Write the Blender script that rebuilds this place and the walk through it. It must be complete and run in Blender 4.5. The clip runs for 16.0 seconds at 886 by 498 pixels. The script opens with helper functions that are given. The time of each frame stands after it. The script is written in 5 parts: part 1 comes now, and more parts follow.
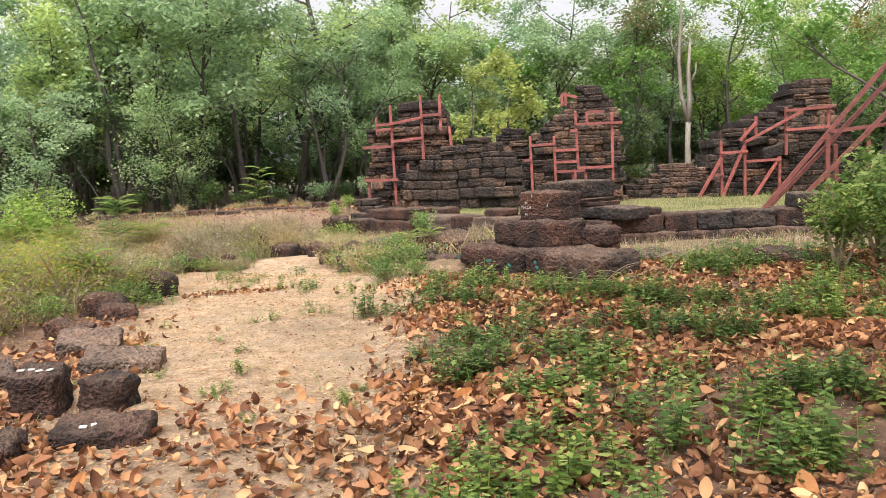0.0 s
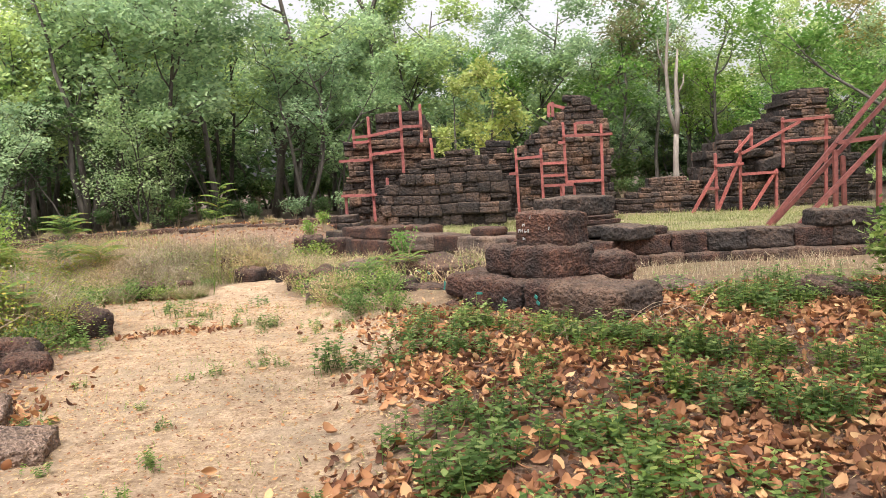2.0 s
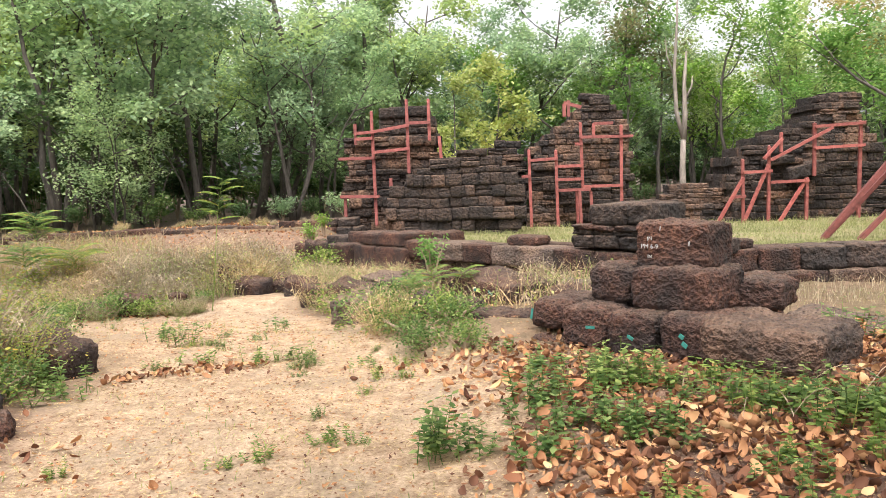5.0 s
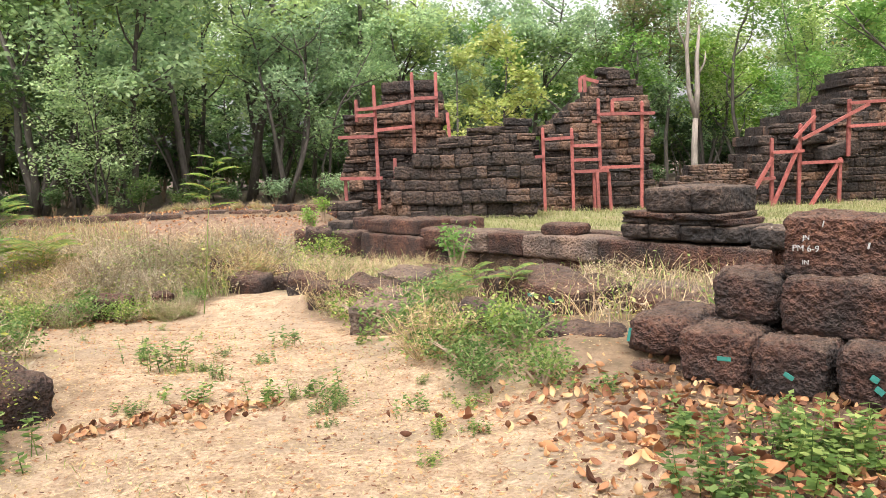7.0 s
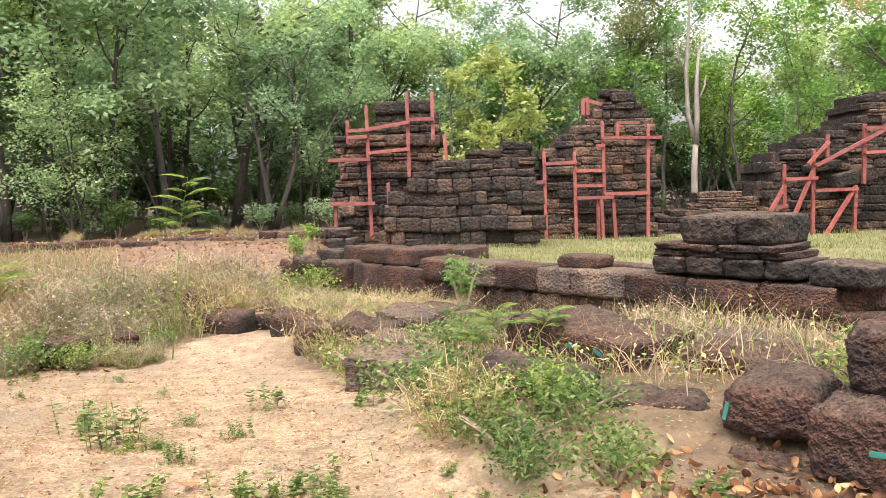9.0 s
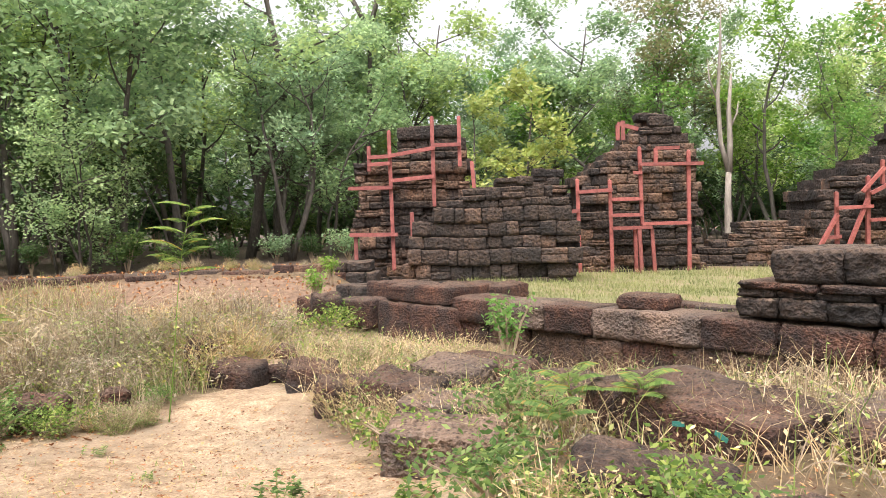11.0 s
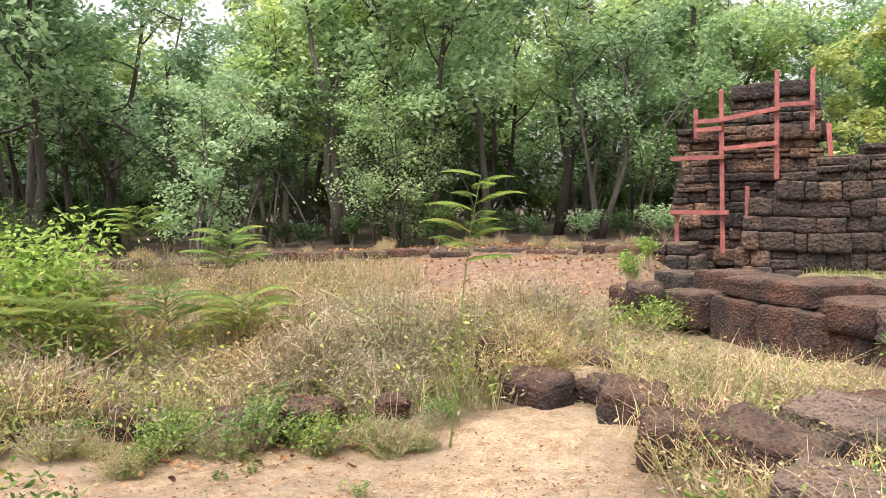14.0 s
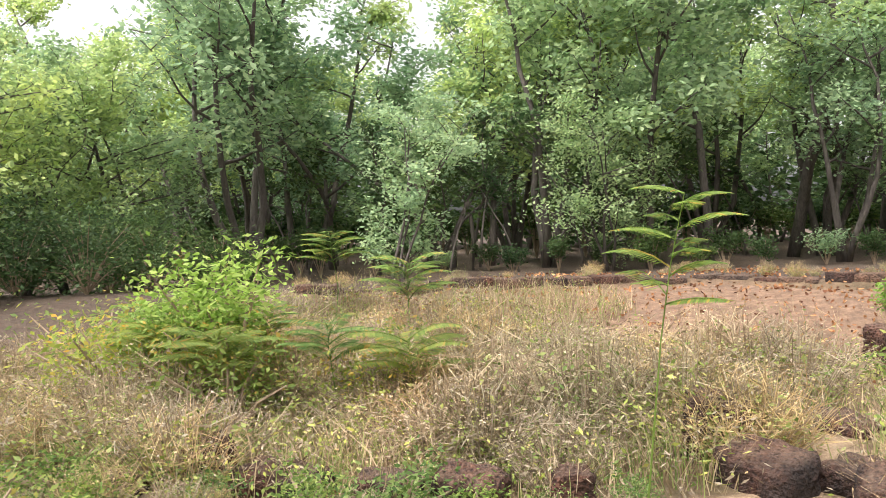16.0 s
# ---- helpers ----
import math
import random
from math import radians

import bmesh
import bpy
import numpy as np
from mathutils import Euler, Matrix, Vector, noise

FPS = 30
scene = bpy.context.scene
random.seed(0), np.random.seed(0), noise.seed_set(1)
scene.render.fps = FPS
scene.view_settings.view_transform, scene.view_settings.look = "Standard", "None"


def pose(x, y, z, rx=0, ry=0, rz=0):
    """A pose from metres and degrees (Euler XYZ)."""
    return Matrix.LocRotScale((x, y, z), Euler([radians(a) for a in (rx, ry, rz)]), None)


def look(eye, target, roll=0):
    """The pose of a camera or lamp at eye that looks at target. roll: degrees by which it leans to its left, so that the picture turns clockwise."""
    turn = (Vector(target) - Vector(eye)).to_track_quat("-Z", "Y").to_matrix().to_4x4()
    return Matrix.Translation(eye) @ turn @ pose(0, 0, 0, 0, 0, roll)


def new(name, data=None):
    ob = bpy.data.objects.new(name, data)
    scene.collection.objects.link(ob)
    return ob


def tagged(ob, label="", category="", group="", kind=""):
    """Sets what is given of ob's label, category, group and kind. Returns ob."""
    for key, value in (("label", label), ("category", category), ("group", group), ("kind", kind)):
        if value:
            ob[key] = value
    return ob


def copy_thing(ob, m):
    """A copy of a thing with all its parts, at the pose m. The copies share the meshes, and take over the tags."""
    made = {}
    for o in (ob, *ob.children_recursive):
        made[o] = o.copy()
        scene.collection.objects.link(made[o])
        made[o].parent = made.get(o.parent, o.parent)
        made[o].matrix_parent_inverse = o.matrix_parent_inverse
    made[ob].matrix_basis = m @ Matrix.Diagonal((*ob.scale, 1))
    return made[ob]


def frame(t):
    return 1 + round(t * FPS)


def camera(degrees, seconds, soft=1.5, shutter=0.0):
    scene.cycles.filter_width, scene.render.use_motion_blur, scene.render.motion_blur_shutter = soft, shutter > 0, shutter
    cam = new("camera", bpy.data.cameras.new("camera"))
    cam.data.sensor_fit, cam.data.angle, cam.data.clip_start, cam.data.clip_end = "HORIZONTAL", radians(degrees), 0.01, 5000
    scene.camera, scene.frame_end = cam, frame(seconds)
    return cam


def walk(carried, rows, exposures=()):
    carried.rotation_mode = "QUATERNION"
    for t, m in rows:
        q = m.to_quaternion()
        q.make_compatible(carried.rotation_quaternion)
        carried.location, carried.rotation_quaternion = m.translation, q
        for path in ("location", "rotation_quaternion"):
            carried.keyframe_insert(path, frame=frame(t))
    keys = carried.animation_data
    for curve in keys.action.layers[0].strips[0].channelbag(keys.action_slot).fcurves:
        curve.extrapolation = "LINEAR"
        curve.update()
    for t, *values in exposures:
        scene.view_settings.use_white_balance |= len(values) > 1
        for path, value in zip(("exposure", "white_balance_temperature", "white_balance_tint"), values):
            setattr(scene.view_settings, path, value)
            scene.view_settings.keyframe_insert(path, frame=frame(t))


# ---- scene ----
cam = camera(58.9, 16.0, soft=0.6)
PATH = [
    (0, (0.0, 0.0, 1.5), (-0.2, 1.979, 1.293), -2.9),
    (0.5, (0.05, 0.35, 1.523), (-0.204, 2.323, 1.318), -2.8),
    (1, (-0.007, 0.752, 1.47), (-0.229, 2.731, 1.29), -2.7),
    (1.5, (-0.104, 1.177, 1.519), (-0.264, 3.16, 1.311), -3.3),
    (2, (-0.164, 1.563, 1.533), (-0.315, 3.549, 1.357), -3.1),
    (2.5, (-0.307, 1.899, 1.504), (-0.505, 3.878, 1.301), -2.3),
    (3, (-0.504, 2.204, 1.529), (-0.704, 4.185, 1.336), -2.2),
    (3.5, (-0.686, 2.579, 1.503), (-0.839, 4.564, 1.312), -1.8),
    (4, (-0.888, 2.888, 1.532), (-1.035, 4.876, 1.369), -1.5),
    (4.5, (-1.139, 3.226, 1.514), (-1.247, 5.217, 1.351), -1.9),
    (7, (-1.996, 5.369, 1.516), (-2.053, 7.356, 1.298), -1.9),
    (7.5, (-2.12, 5.765, 1.507), (-2.227, 7.753, 1.318), -1.8),
    (8, (-2.213, 6.053, 1.503), (-2.301, 8.041, 1.31), -2.2),
    (8.5, (-2.24, 6.414, 1.496), (-2.295, 8.407, 1.339), -2.1),
    (9, (-2.284, 6.743, 1.476), (-2.305, 8.738, 1.324), -1.5),
    (11.5, (-2.671, 8.497, 1.487), (-2.757, 10.494, 1.439), -1.5),
    (12, (-2.738, 8.847, 1.513), (-2.868, 10.842, 1.492), -1.0),
    (12.5, (-2.893, 9.232, 1.512), (-3.093, 11.222, 1.516), -0.8),
    (13, (-2.991, 9.434, 1.525), (-3.415, 11.389, 1.503), -1.5),
    (13.5, (-3.063, 9.763, 1.514), (-3.722, 11.651, 1.479), -1.5),
    (14, (-3.125, 10.084, 1.494), (-3.932, 11.91, 1.373), -1.1),
    (14.5, (-3.19, 10.425, 1.505), (-4.131, 12.183, 1.349), -1.8),
    (15, (-3.206, 10.731, 1.521), (-4.274, 12.416, 1.381), -1.9),
    (15.5, (-3.263, 10.954, 1.515), (-4.455, 12.555, 1.397), -1.6),
    (16, (-3.454, 11.238, 1.526), (-4.726, 12.78, 1.47), -1.7),
]
walk(cam, [(t, look(eye, target, roll)) for t, eye, target, roll in PATH],
     ((0.0, -0.24, 6450, 15), (2.0, -0.18, 6450, 15), (4.5, -0.05, 6450, 15), (7.0, 0.03, 6450, 15), (12.5, 0.0, 6450, 15), (16.0, 0.04, 6450, 15)))

# exposure, sky and sun
scene.view_settings.exposure = 0.0
world = bpy.data.worlds.new("hazy_sky")
scene.world = world
world.use_nodes = True
wn, wl = world.node_tree.nodes, world.node_tree.links
sky = wn.new("ShaderNodeTexSky")
sky.sky_type = "NISHITA"
sky.sun_disc = False
sky.sun_elevation, sky.sun_rotation = radians(58), radians(205)
sky.dust_density, sky.air_density, sky.ozone_density = 6.0, 1.0, 1.0
pale = wn.new("ShaderNodeHueSaturation")
pale.inputs["Saturation"].default_value = 0.07
pale.inputs["Value"].default_value = 2.4
wl.new(sky.outputs[0], pale.inputs["Color"])
wl.new(pale.outputs[0], wn["Background"].inputs["Color"])
wn["Background"].inputs["Strength"].default_value = 0.15
sun_data = bpy.data.lights.new("sun", "SUN")
sun_data.energy, sun_data.angle, sun_data.color = 3.0, radians(6), (1.0, 0.95, 0.87)
sun = new("sun", sun_data)
sun.matrix_world = look((0, 0, 40), (0 - 0.22, 0 + 0.48, 40 - 0.85))


# ---- materials ----
def material(name, rough=0.8, metal=0.0):
    m = bpy.data.materials.new(name)
    m.use_nodes = True
    b = m.node_tree.nodes["Principled BSDF"]
    b.inputs["Roughness"].default_value = rough
    b.inputs["Metallic"].default_value = metal
    return m, m.node_tree.nodes, m.node_tree.links, b


def ramp(n, l, source, stops):
    r = n.new("ShaderNodeValToRGB")
    e = r.color_ramp.elements
    while len(e) < len(stops):
        e.new(0.5)
    for k, (p, c) in enumerate(stops):
        e[k].position, e[k].color = p, (*c, 1)
    l.new(source, r.inputs[0])
    return r.outputs[0]


def tex_noise(n, l, coords, scale, detail=5.0, rough=0.6):
    t = n.new("ShaderNodeTexNoise")
    t.inputs["Scale"].default_value, t.inputs["Detail"].default_value, t.inputs["Roughness"].default_value = scale, detail, rough
    l.new(coords, t.inputs["Vector"])
    return t.outputs[0]


def mix(n, l, fac, a, b, kind="MIX"):
    m = n.new("ShaderNodeMix")
    m.data_type, m.blend_type = "RGBA", kind
    for sock, v in ((m.inputs[0], fac), (m.inputs[6], a), (m.inputs[7], b)):
        if hasattr(v, "links"):
            l.new(v, sock)
        else:
            sock.default_value = v if isinstance(v, float) else (*v, 1)
    return m.outputs[2]


def bump(n, l, b, height, strength, dist):
    k = n.new("ShaderNodeBump")
    k.inputs["Strength"].default_value, k.inputs["Distance"].default_value = strength, dist
    l.new(height, k.inputs["Height"])
    l.new(k.outputs[0], b.inputs["Normal"])


def stone_material(name, dark, mid, light, stain, lichen=0.62, pits=26.0):
    """Weathered stone: two tones, black crust, pale lichen, pits."""
    m, n, l, b = material(name, 0.95)
    geo = n.new("ShaderNodeNewGeometry")
    info = n.new("ShaderNodeObjectInfo")
    at = geo.outputs["Position"]
    big = tex_noise(n, l, at, 1.6, 6)
    fine = tex_noise(n, l, at, 14, 8, 0.7)
    col = ramp(n, l, fine, ((0.25, dark), (0.5, mid), (0.78, light)))
    tint = ramp(n, l, info.outputs["Random"], ((0.0, (0.84, 0.83, 0.83)), (0.6, (0.98, 0.96, 0.95)), (1.0, (1.16, 1.10, 1.04))))
    col = mix(n, l, 1.0, col, tint, "MULTIPLY")
    crust = ramp(n, l, big, ((0.40, (0, 0, 0)), (0.62, (0.9, 0.9, 0.9))))
    col = mix(n, l, crust, col, stain)
    spots = tex_noise(n, l, at, 7.5, 8, 0.75)
    lich = ramp(n, l, spots, ((lichen, (0, 0, 0)), (lichen + 0.06, (1, 1, 1))))
    col = mix(n, l, lich, col, (0.33, 0.31, 0.26))
    # warm brown mixed in where faces point up, broken up by noise
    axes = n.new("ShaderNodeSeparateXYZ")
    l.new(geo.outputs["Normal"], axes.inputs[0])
    top_tone = ramp(n, l, axes.outputs["Z"], ((0.55, (0, 0, 0)), (0.95, (0.55, 0.55, 0.55))))
    top_tone = mix(n, l, 1.0, top_tone, ramp(n, l, tex_noise(n, l, at, 5.5, 6, 0.7), ((0.36, (0.1, 0.1, 0.1)), (0.6, (0.9, 0.9, 0.9)))), "MULTIPLY")
    col = mix(n, l, top_tone, col, (0.25, 0.165, 0.11))
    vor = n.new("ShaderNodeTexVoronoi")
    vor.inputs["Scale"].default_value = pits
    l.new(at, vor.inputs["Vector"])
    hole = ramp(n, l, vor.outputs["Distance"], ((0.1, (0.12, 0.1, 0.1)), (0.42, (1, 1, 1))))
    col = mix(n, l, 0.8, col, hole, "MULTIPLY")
    l.new(col, b.inputs["Base Color"])
    small = n.new("ShaderNodeTexVoronoi")
    small.inputs["Scale"].default_value = pits * 2.6
    l.new(at, small.inputs["Vector"])
    both = mix(n, l, 0.55, mix(n, l, 0.5, fine, small.outputs["Distance"]), vor.outputs["Distance"])
    bump(n, l, b, both, 1.0, 0.09)
    return m


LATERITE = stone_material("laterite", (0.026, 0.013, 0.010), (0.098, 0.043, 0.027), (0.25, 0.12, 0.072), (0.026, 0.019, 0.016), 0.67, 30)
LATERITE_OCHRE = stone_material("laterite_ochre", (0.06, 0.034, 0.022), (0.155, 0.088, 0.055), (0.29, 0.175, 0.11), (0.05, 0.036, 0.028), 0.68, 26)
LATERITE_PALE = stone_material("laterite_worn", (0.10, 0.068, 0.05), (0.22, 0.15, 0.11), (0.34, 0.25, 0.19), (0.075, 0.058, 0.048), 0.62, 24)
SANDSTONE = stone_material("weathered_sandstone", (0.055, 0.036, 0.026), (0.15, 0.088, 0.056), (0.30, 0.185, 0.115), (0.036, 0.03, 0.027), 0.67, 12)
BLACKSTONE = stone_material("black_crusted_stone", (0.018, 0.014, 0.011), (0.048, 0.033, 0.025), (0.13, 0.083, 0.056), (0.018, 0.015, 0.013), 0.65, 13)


def red_paint():
    m, n, l, b = material("red_oxide_paint", 0.55)
    at = n.new("ShaderNodeNewGeometry").outputs["Position"]
    info = n.new("ShaderNodeObjectInfo")
    grain = tex_noise(n, l, at, 9, 7, 0.7)
    col = ramp(n, l, grain, ((0.3, (0.15, 0.042, 0.035)), (0.52, (0.28, 0.078, 0.064)), (0.8, (0.38, 0.155, 0.13))))
    tint = ramp(n, l, info.outputs["Random"], ((0, (0.75, 0.75, 0.75)), (1, (1.15, 1.1, 1.1))))
    l.new(mix(n, l, 1.0, col, tint, "MULTIPLY"), b.inputs["Base Color"])
    bump(n, l, b, grain, 0.3, 0.01)
    return m


RED = red_paint()


def red_dark():
    m, n, l, b = material("faded_maroon_paint", 0.6)
    at = n.new("ShaderNodeNewGeometry").outputs["Position"]
    grain = tex_noise(n, l, at, 8, 7, 0.7)
    l.new(ramp(n, l, grain, ((0.3, (0.08, 0.024, 0.02)), (0.55, (0.17, 0.048, 0.038)), (0.8, (0.25, 0.10, 0.08)))), b.inputs["Base Color"])
    bump(n, l, b, grain, 0.3, 0.01)
    return m


MAROON = red_dark()


def bark(name, a, c):
    m, n, l, b = material(name, 0.9)
    geo = n.new("ShaderNodeNewGeometry")
    scl = n.new("ShaderNodeMapping")
    scl.inputs["Scale"].default_value = (6, 6, 1.2)
    l.new(geo.outputs["Position"], scl.inputs["Vector"])
    g = tex_noise(n, l, scl.outputs[0], 2.2, 7, 0.7)
    l.new(ramp(n, l, g, ((0.3, a), (0.7, c))), b.inputs["Base Color"])
    bump(n, l, b, g, 0.6, 0.03)
    return m


BARK = bark("grey_brown_bark", (0.045, 0.038, 0.032), (0.14, 0.12, 0.10))
BARK_PALE = bark("pale_dead_bark", (0.15, 0.125, 0.10), (0.33, 0.285, 0.235))
TWIG = bark("dry_twig", (0.20, 0.14, 0.09), (0.42, 0.32, 0.22))


def foliage(name, stops, through_light=0.55, rough=0.55):
    """Leaf tissue: each leaf its own tint, part of the light passes through."""
    m, n, l, b = material(name, rough)
    geo = n.new("ShaderNodeNewGeometry")
    info = n.new("ShaderNodeObjectInfo")
    col = ramp(n, l, geo.outputs["Random Per Island"], stops)
    patch = tex_noise(n, l, geo.outputs["Position"], 0.55, 3)
    col = mix(n, l, 1.0, col, ramp(n, l, patch, ((0.3, (0.72, 0.78, 0.72)), (0.7, (1.25, 1.2, 1.1)))), "MULTIPLY")
    tint = ramp(n, l, info.outputs["Random"], ((0.0, (0.8, 0.85, 0.95)), (0.5, (1, 1, 1)), (1.0, (1.25, 1.15, 0.85))))
    col = mix(n, l, 1.0, col, tint, "MULTIPLY")
    l.new(col, b.inputs["Base Color"])
    b.inputs["Specular IOR Level"].default_value = 0.3
    t = n.new("ShaderNodeBsdfTranslucent")
    l.new(col, t.inputs["Color"])
    s = n.new("ShaderNodeMixShader")
    s.inputs[0].default_value = through_light
    l.new(b.outputs[0], s.inputs[1])
    l.new(t.outputs[0], s.inputs[2])
    l.new(s.outputs[0], n["Material Output"].inputs["Surface"])
    return m


LEAF_MID = foliage("leaf_mid_green", ((0.0, (0.25, 0.36, 0.20)), (0.6, (0.42, 0.56, 0.30)), (1.0, (0.56, 0.68, 0.38))))
LEAF_DARK = foliage("leaf_dark_green", ((0.0, (0.18, 0.30, 0.16)), (0.6, (0.30, 0.44, 0.24)), (1.0, (0.42, 0.55, 0.31))))
# darker copy of the leaf green: shade under the trees put into the colour
LEAF_SHADED = foliage("leaf_shade_toned", ((0.0, (0.045, 0.085, 0.035)), (0.6, (0.085, 0.145, 0.055)), (1.0, (0.15, 0.21, 0.085))))
LEAF_BRIGHT = foliage("leaf_bright_green", ((0.0, (0.12, 0.25, 0.055)), (0.6, (0.21, 0.38, 0.085)), (1.0, (0.34, 0.48, 0.14))))
LEAF_YELLOW = foliage("leaf_yellow_green", ((0.0, (0.30, 0.38, 0.10)), (0.6, (0.45, 0.51, 0.17)), (1.0, (0.60, 0.61, 0.27))))
LEAF_OLIVE = foliage("leaf_olive_brown", ((0.0, (0.20, 0.21, 0.09)), (0.6, (0.33, 0.31, 0.14)), (1.0, (0.46, 0.38, 0.20))))
LEAF_FERN = foliage("leaflet_green_orange", ((0.0, (0.17, 0.25, 0.06)), (0.75, (0.32, 0.38, 0.10)), (1.0, (0.52, 0.33, 0.09))))
WEED = foliage("weed_leaf", ((0.0, (0.065, 0.13, 0.032)), (0.6, (0.17, 0.26, 0.07)), (1.0, (0.38, 0.46, 0.17))))
STRAW = foliage("dry_straw", ((0.0, (0.21, 0.14, 0.085)), (0.5, (0.43, 0.32, 0.195)), (1.0, (0.66, 0.53, 0.355))), 0.2, 0.8)
DRYWEED = foliage("withered_leaf", ((0.0, (0.15, 0.105, 0.07)), (0.5, (0.31, 0.24, 0.16)), (1.0, (0.50, 0.41, 0.29))), 0.25, 0.8)
GRASS = foliage("green_grass", ((0.0, (0.14, 0.20, 0.05)), (0.6, (0.26, 0.32, 0.09)), (1.0, (0.46, 0.46, 0.18))), 0.3, 0.7)
HUSK = foliage("dry_husk", ((0.0, (0.21, 0.15, 0.10)), (0.5, (0.41, 0.31, 0.215)), (1.0, (0.60, 0.50, 0.36))), 0.25, 0.85)
LEAF_PINNATE = foliage("pinnate_leaflet", ((0.0, (0.10, 0.19, 0.05)), (0.8, (0.23, 0.34, 0.10)), (1.0, (0.46, 0.31, 0.09))))
TERRACE = foliage("terrace_grass_blade", ((0.0, (0.17, 0.19, 0.07)), (0.6, (0.29, 0.30, 0.11)), (1.0, (0.46, 0.42, 0.22))), 0.3, 0.7)
DRYLEAF = foliage("dead_leaf", ((0.0, (0.085, 0.036, 0.022)), (0.4, (0.25, 0.105, 0.052)), (0.8, (0.47, 0.235, 0.115)), (1.0, (0.64, 0.40, 0.21))), 0.12, 0.75)
LEAF_RED = foliage("dead_red_leaf", ((0.0, (0.20, 0.07, 0.035)), (1.0, (0.42, 0.19, 0.08))), 0.2, 0.7)


def one_colour(name, c, rough=0.8):
    m, n, l, b = material(name, rough)
    g = tex_noise(n, l, n.new("ShaderNodeNewGeometry").outputs["Position"], 40, 4)
    l.new(ramp(n, l, g, ((0.3, tuple(v * 0.75 for v in c)), (0.7, c))), b.inputs["Base Color"])
    return m


WHITE = one_colour("white_marking_paint", (0.46, 0.45, 0.42))
TEAL = one_colour("teal_marking_paint", (0.03, 0.20, 0.16))


def ground_material():
    m, n, l, b = material("ground_soil_and_straw", 0.95)
    at = n.new("ShaderNodeNewGeometry").outputs["Position"]

    def cover(name):
        a = n.new("ShaderNodeAttribute")
        a.attribute_name = name
        return a.outputs["Fac"]

    big = tex_noise(n, l, at, 0.9, 6)
    fine = tex_noise(n, l, at, 38, 6, 0.75)
    mid = tex_noise(n, l, at, 6, 6, 0.7)
    earth = ramp(n, l, mid, ((0.32, (0.075, 0.04, 0.027)), (0.52, (0.18, 0.10, 0.062)), (0.75, (0.32, 0.195, 0.12))))
    sand = ramp(n, l, fine, ((0.3, (0.26, 0.16, 0.092)), (0.5, (0.57, 0.405, 0.255)), (0.7, (0.78, 0.60, 0.41))))
    blotch = ramp(n, l, mid, ((0.38, (0.5, 0.44, 0.38)), (0.58, (1.0, 1.0, 1.0))))
    sand = mix(n, l, 0.75, sand, blotch, "MULTIPLY")
    sand = mix(n, l, ramp(n, l, big, ((0.48, (0, 0, 0)), (0.68, (0.8, 0.8, 0.8)))), sand, (0.36, 0.28, 0.19))
    turf = ramp(n, l, fine, ((0.3, (0.12, 0.12, 0.05)), (0.55, (0.25, 0.24, 0.095)), (0.8, (0.42, 0.36, 0.19))))
    turf = mix(n, l, ramp(n, l, big, ((0.45, (0, 0, 0)), (0.62, (0.8, 0.8, 0.8)))), turf, (0.30, 0.22, 0.13))
    forest = ramp(n, l, mid, ((0.3, (0.05, 0.032, 0.022)), (0.6, (0.11, 0.075, 0.05)), (0.85, (0.21, 0.145, 0.09))))
    col = mix(n, l, cover("path"), earth, sand)
    col = mix(n, l, cover("turf"), col, turf)
    col = mix(n, l, cover("forest"), col, forest)
    l.new(col, b.inputs["Base Color"])
    bump(n, l, b, mix(n, l, 0.45, fine, mid), 1.0, 0.06)
    return m


GROUND = ground_material()


# ---- mesh helpers ----
def mesh_of(name, verts, faces, mats):
    me = bpy.data.meshes.new(name)
    me.from_pydata([tuple(v) for v in verts], [], faces)
    for m in mats if isinstance(mats, (list, tuple)) else (mats,):
        me.materials.append(m)
    return me


def quad_mesh(name, quads, mat):
    """A mesh of separate four-cornered leaves, from an array (n, 4, 3)."""
    q = np.asarray(quads, dtype=np.float32)
    k = len(q)
    me = bpy.data.meshes.new(name)
    me.vertices.add(4 * k)
    me.vertices.foreach_set("co", q.ravel())
    me.loops.add(4 * k)
    me.loops.foreach_set("vertex_index", np.arange(4 * k, dtype=np.int32))
    me.polygons.add(k)
    me.polygons.foreach_set("loop_start", np.arange(0, 4 * k, 4, dtype=np.int32))
    me.materials.append(mat)
    me.update(calc_edges=True)
    return me


def child(name, me, parent, label="", m=None):
    ob = new(name, me)
    ob.parent = parent
    if m is not None:
        ob.matrix_basis = m
    if label:
        ob["label"] = label
    if name in ("stem", "foliage", "core"):
        ob["kind"] = "stuff"
    return ob


def smooth(a, b, v):
    k = np.clip((np.asarray(v, float) - a) / (b - a), 0, 1)
    return k * k * (3 - 2 * k)


def tube(path, radii, sides=7):
    """Verts and faces of a round tapered limb along a line of points."""
    verts, faces = [], []
    path = [Vector(p) for p in path]
    for k, p in enumerate(path):
        d = (path[min(k + 1, len(path) - 1)] - path[max(k - 1, 0)]).normalized()
        a = d.cross(Vector((0.31, 0.95, 0.12))).normalized()
        c = d.cross(a)
        for s in range(sides):
            w = 2 * math.pi * s / sides
            verts.append(p + (a * math.cos(w) + c * math.sin(w)) * radii[k])
    for k in range(len(path) - 1):
        for s in range(sides):
            t = (s + 1) % sides
            faces.append((k * sides + s, k * sides + t, (k + 1) * sides + t, (k + 1) * sides + s))
    faces.append(tuple(range(sides - 1, -1, -1)))
    faces.append(tuple((len(path) - 1) * sides + s for s in range(sides)))
    return verts, faces


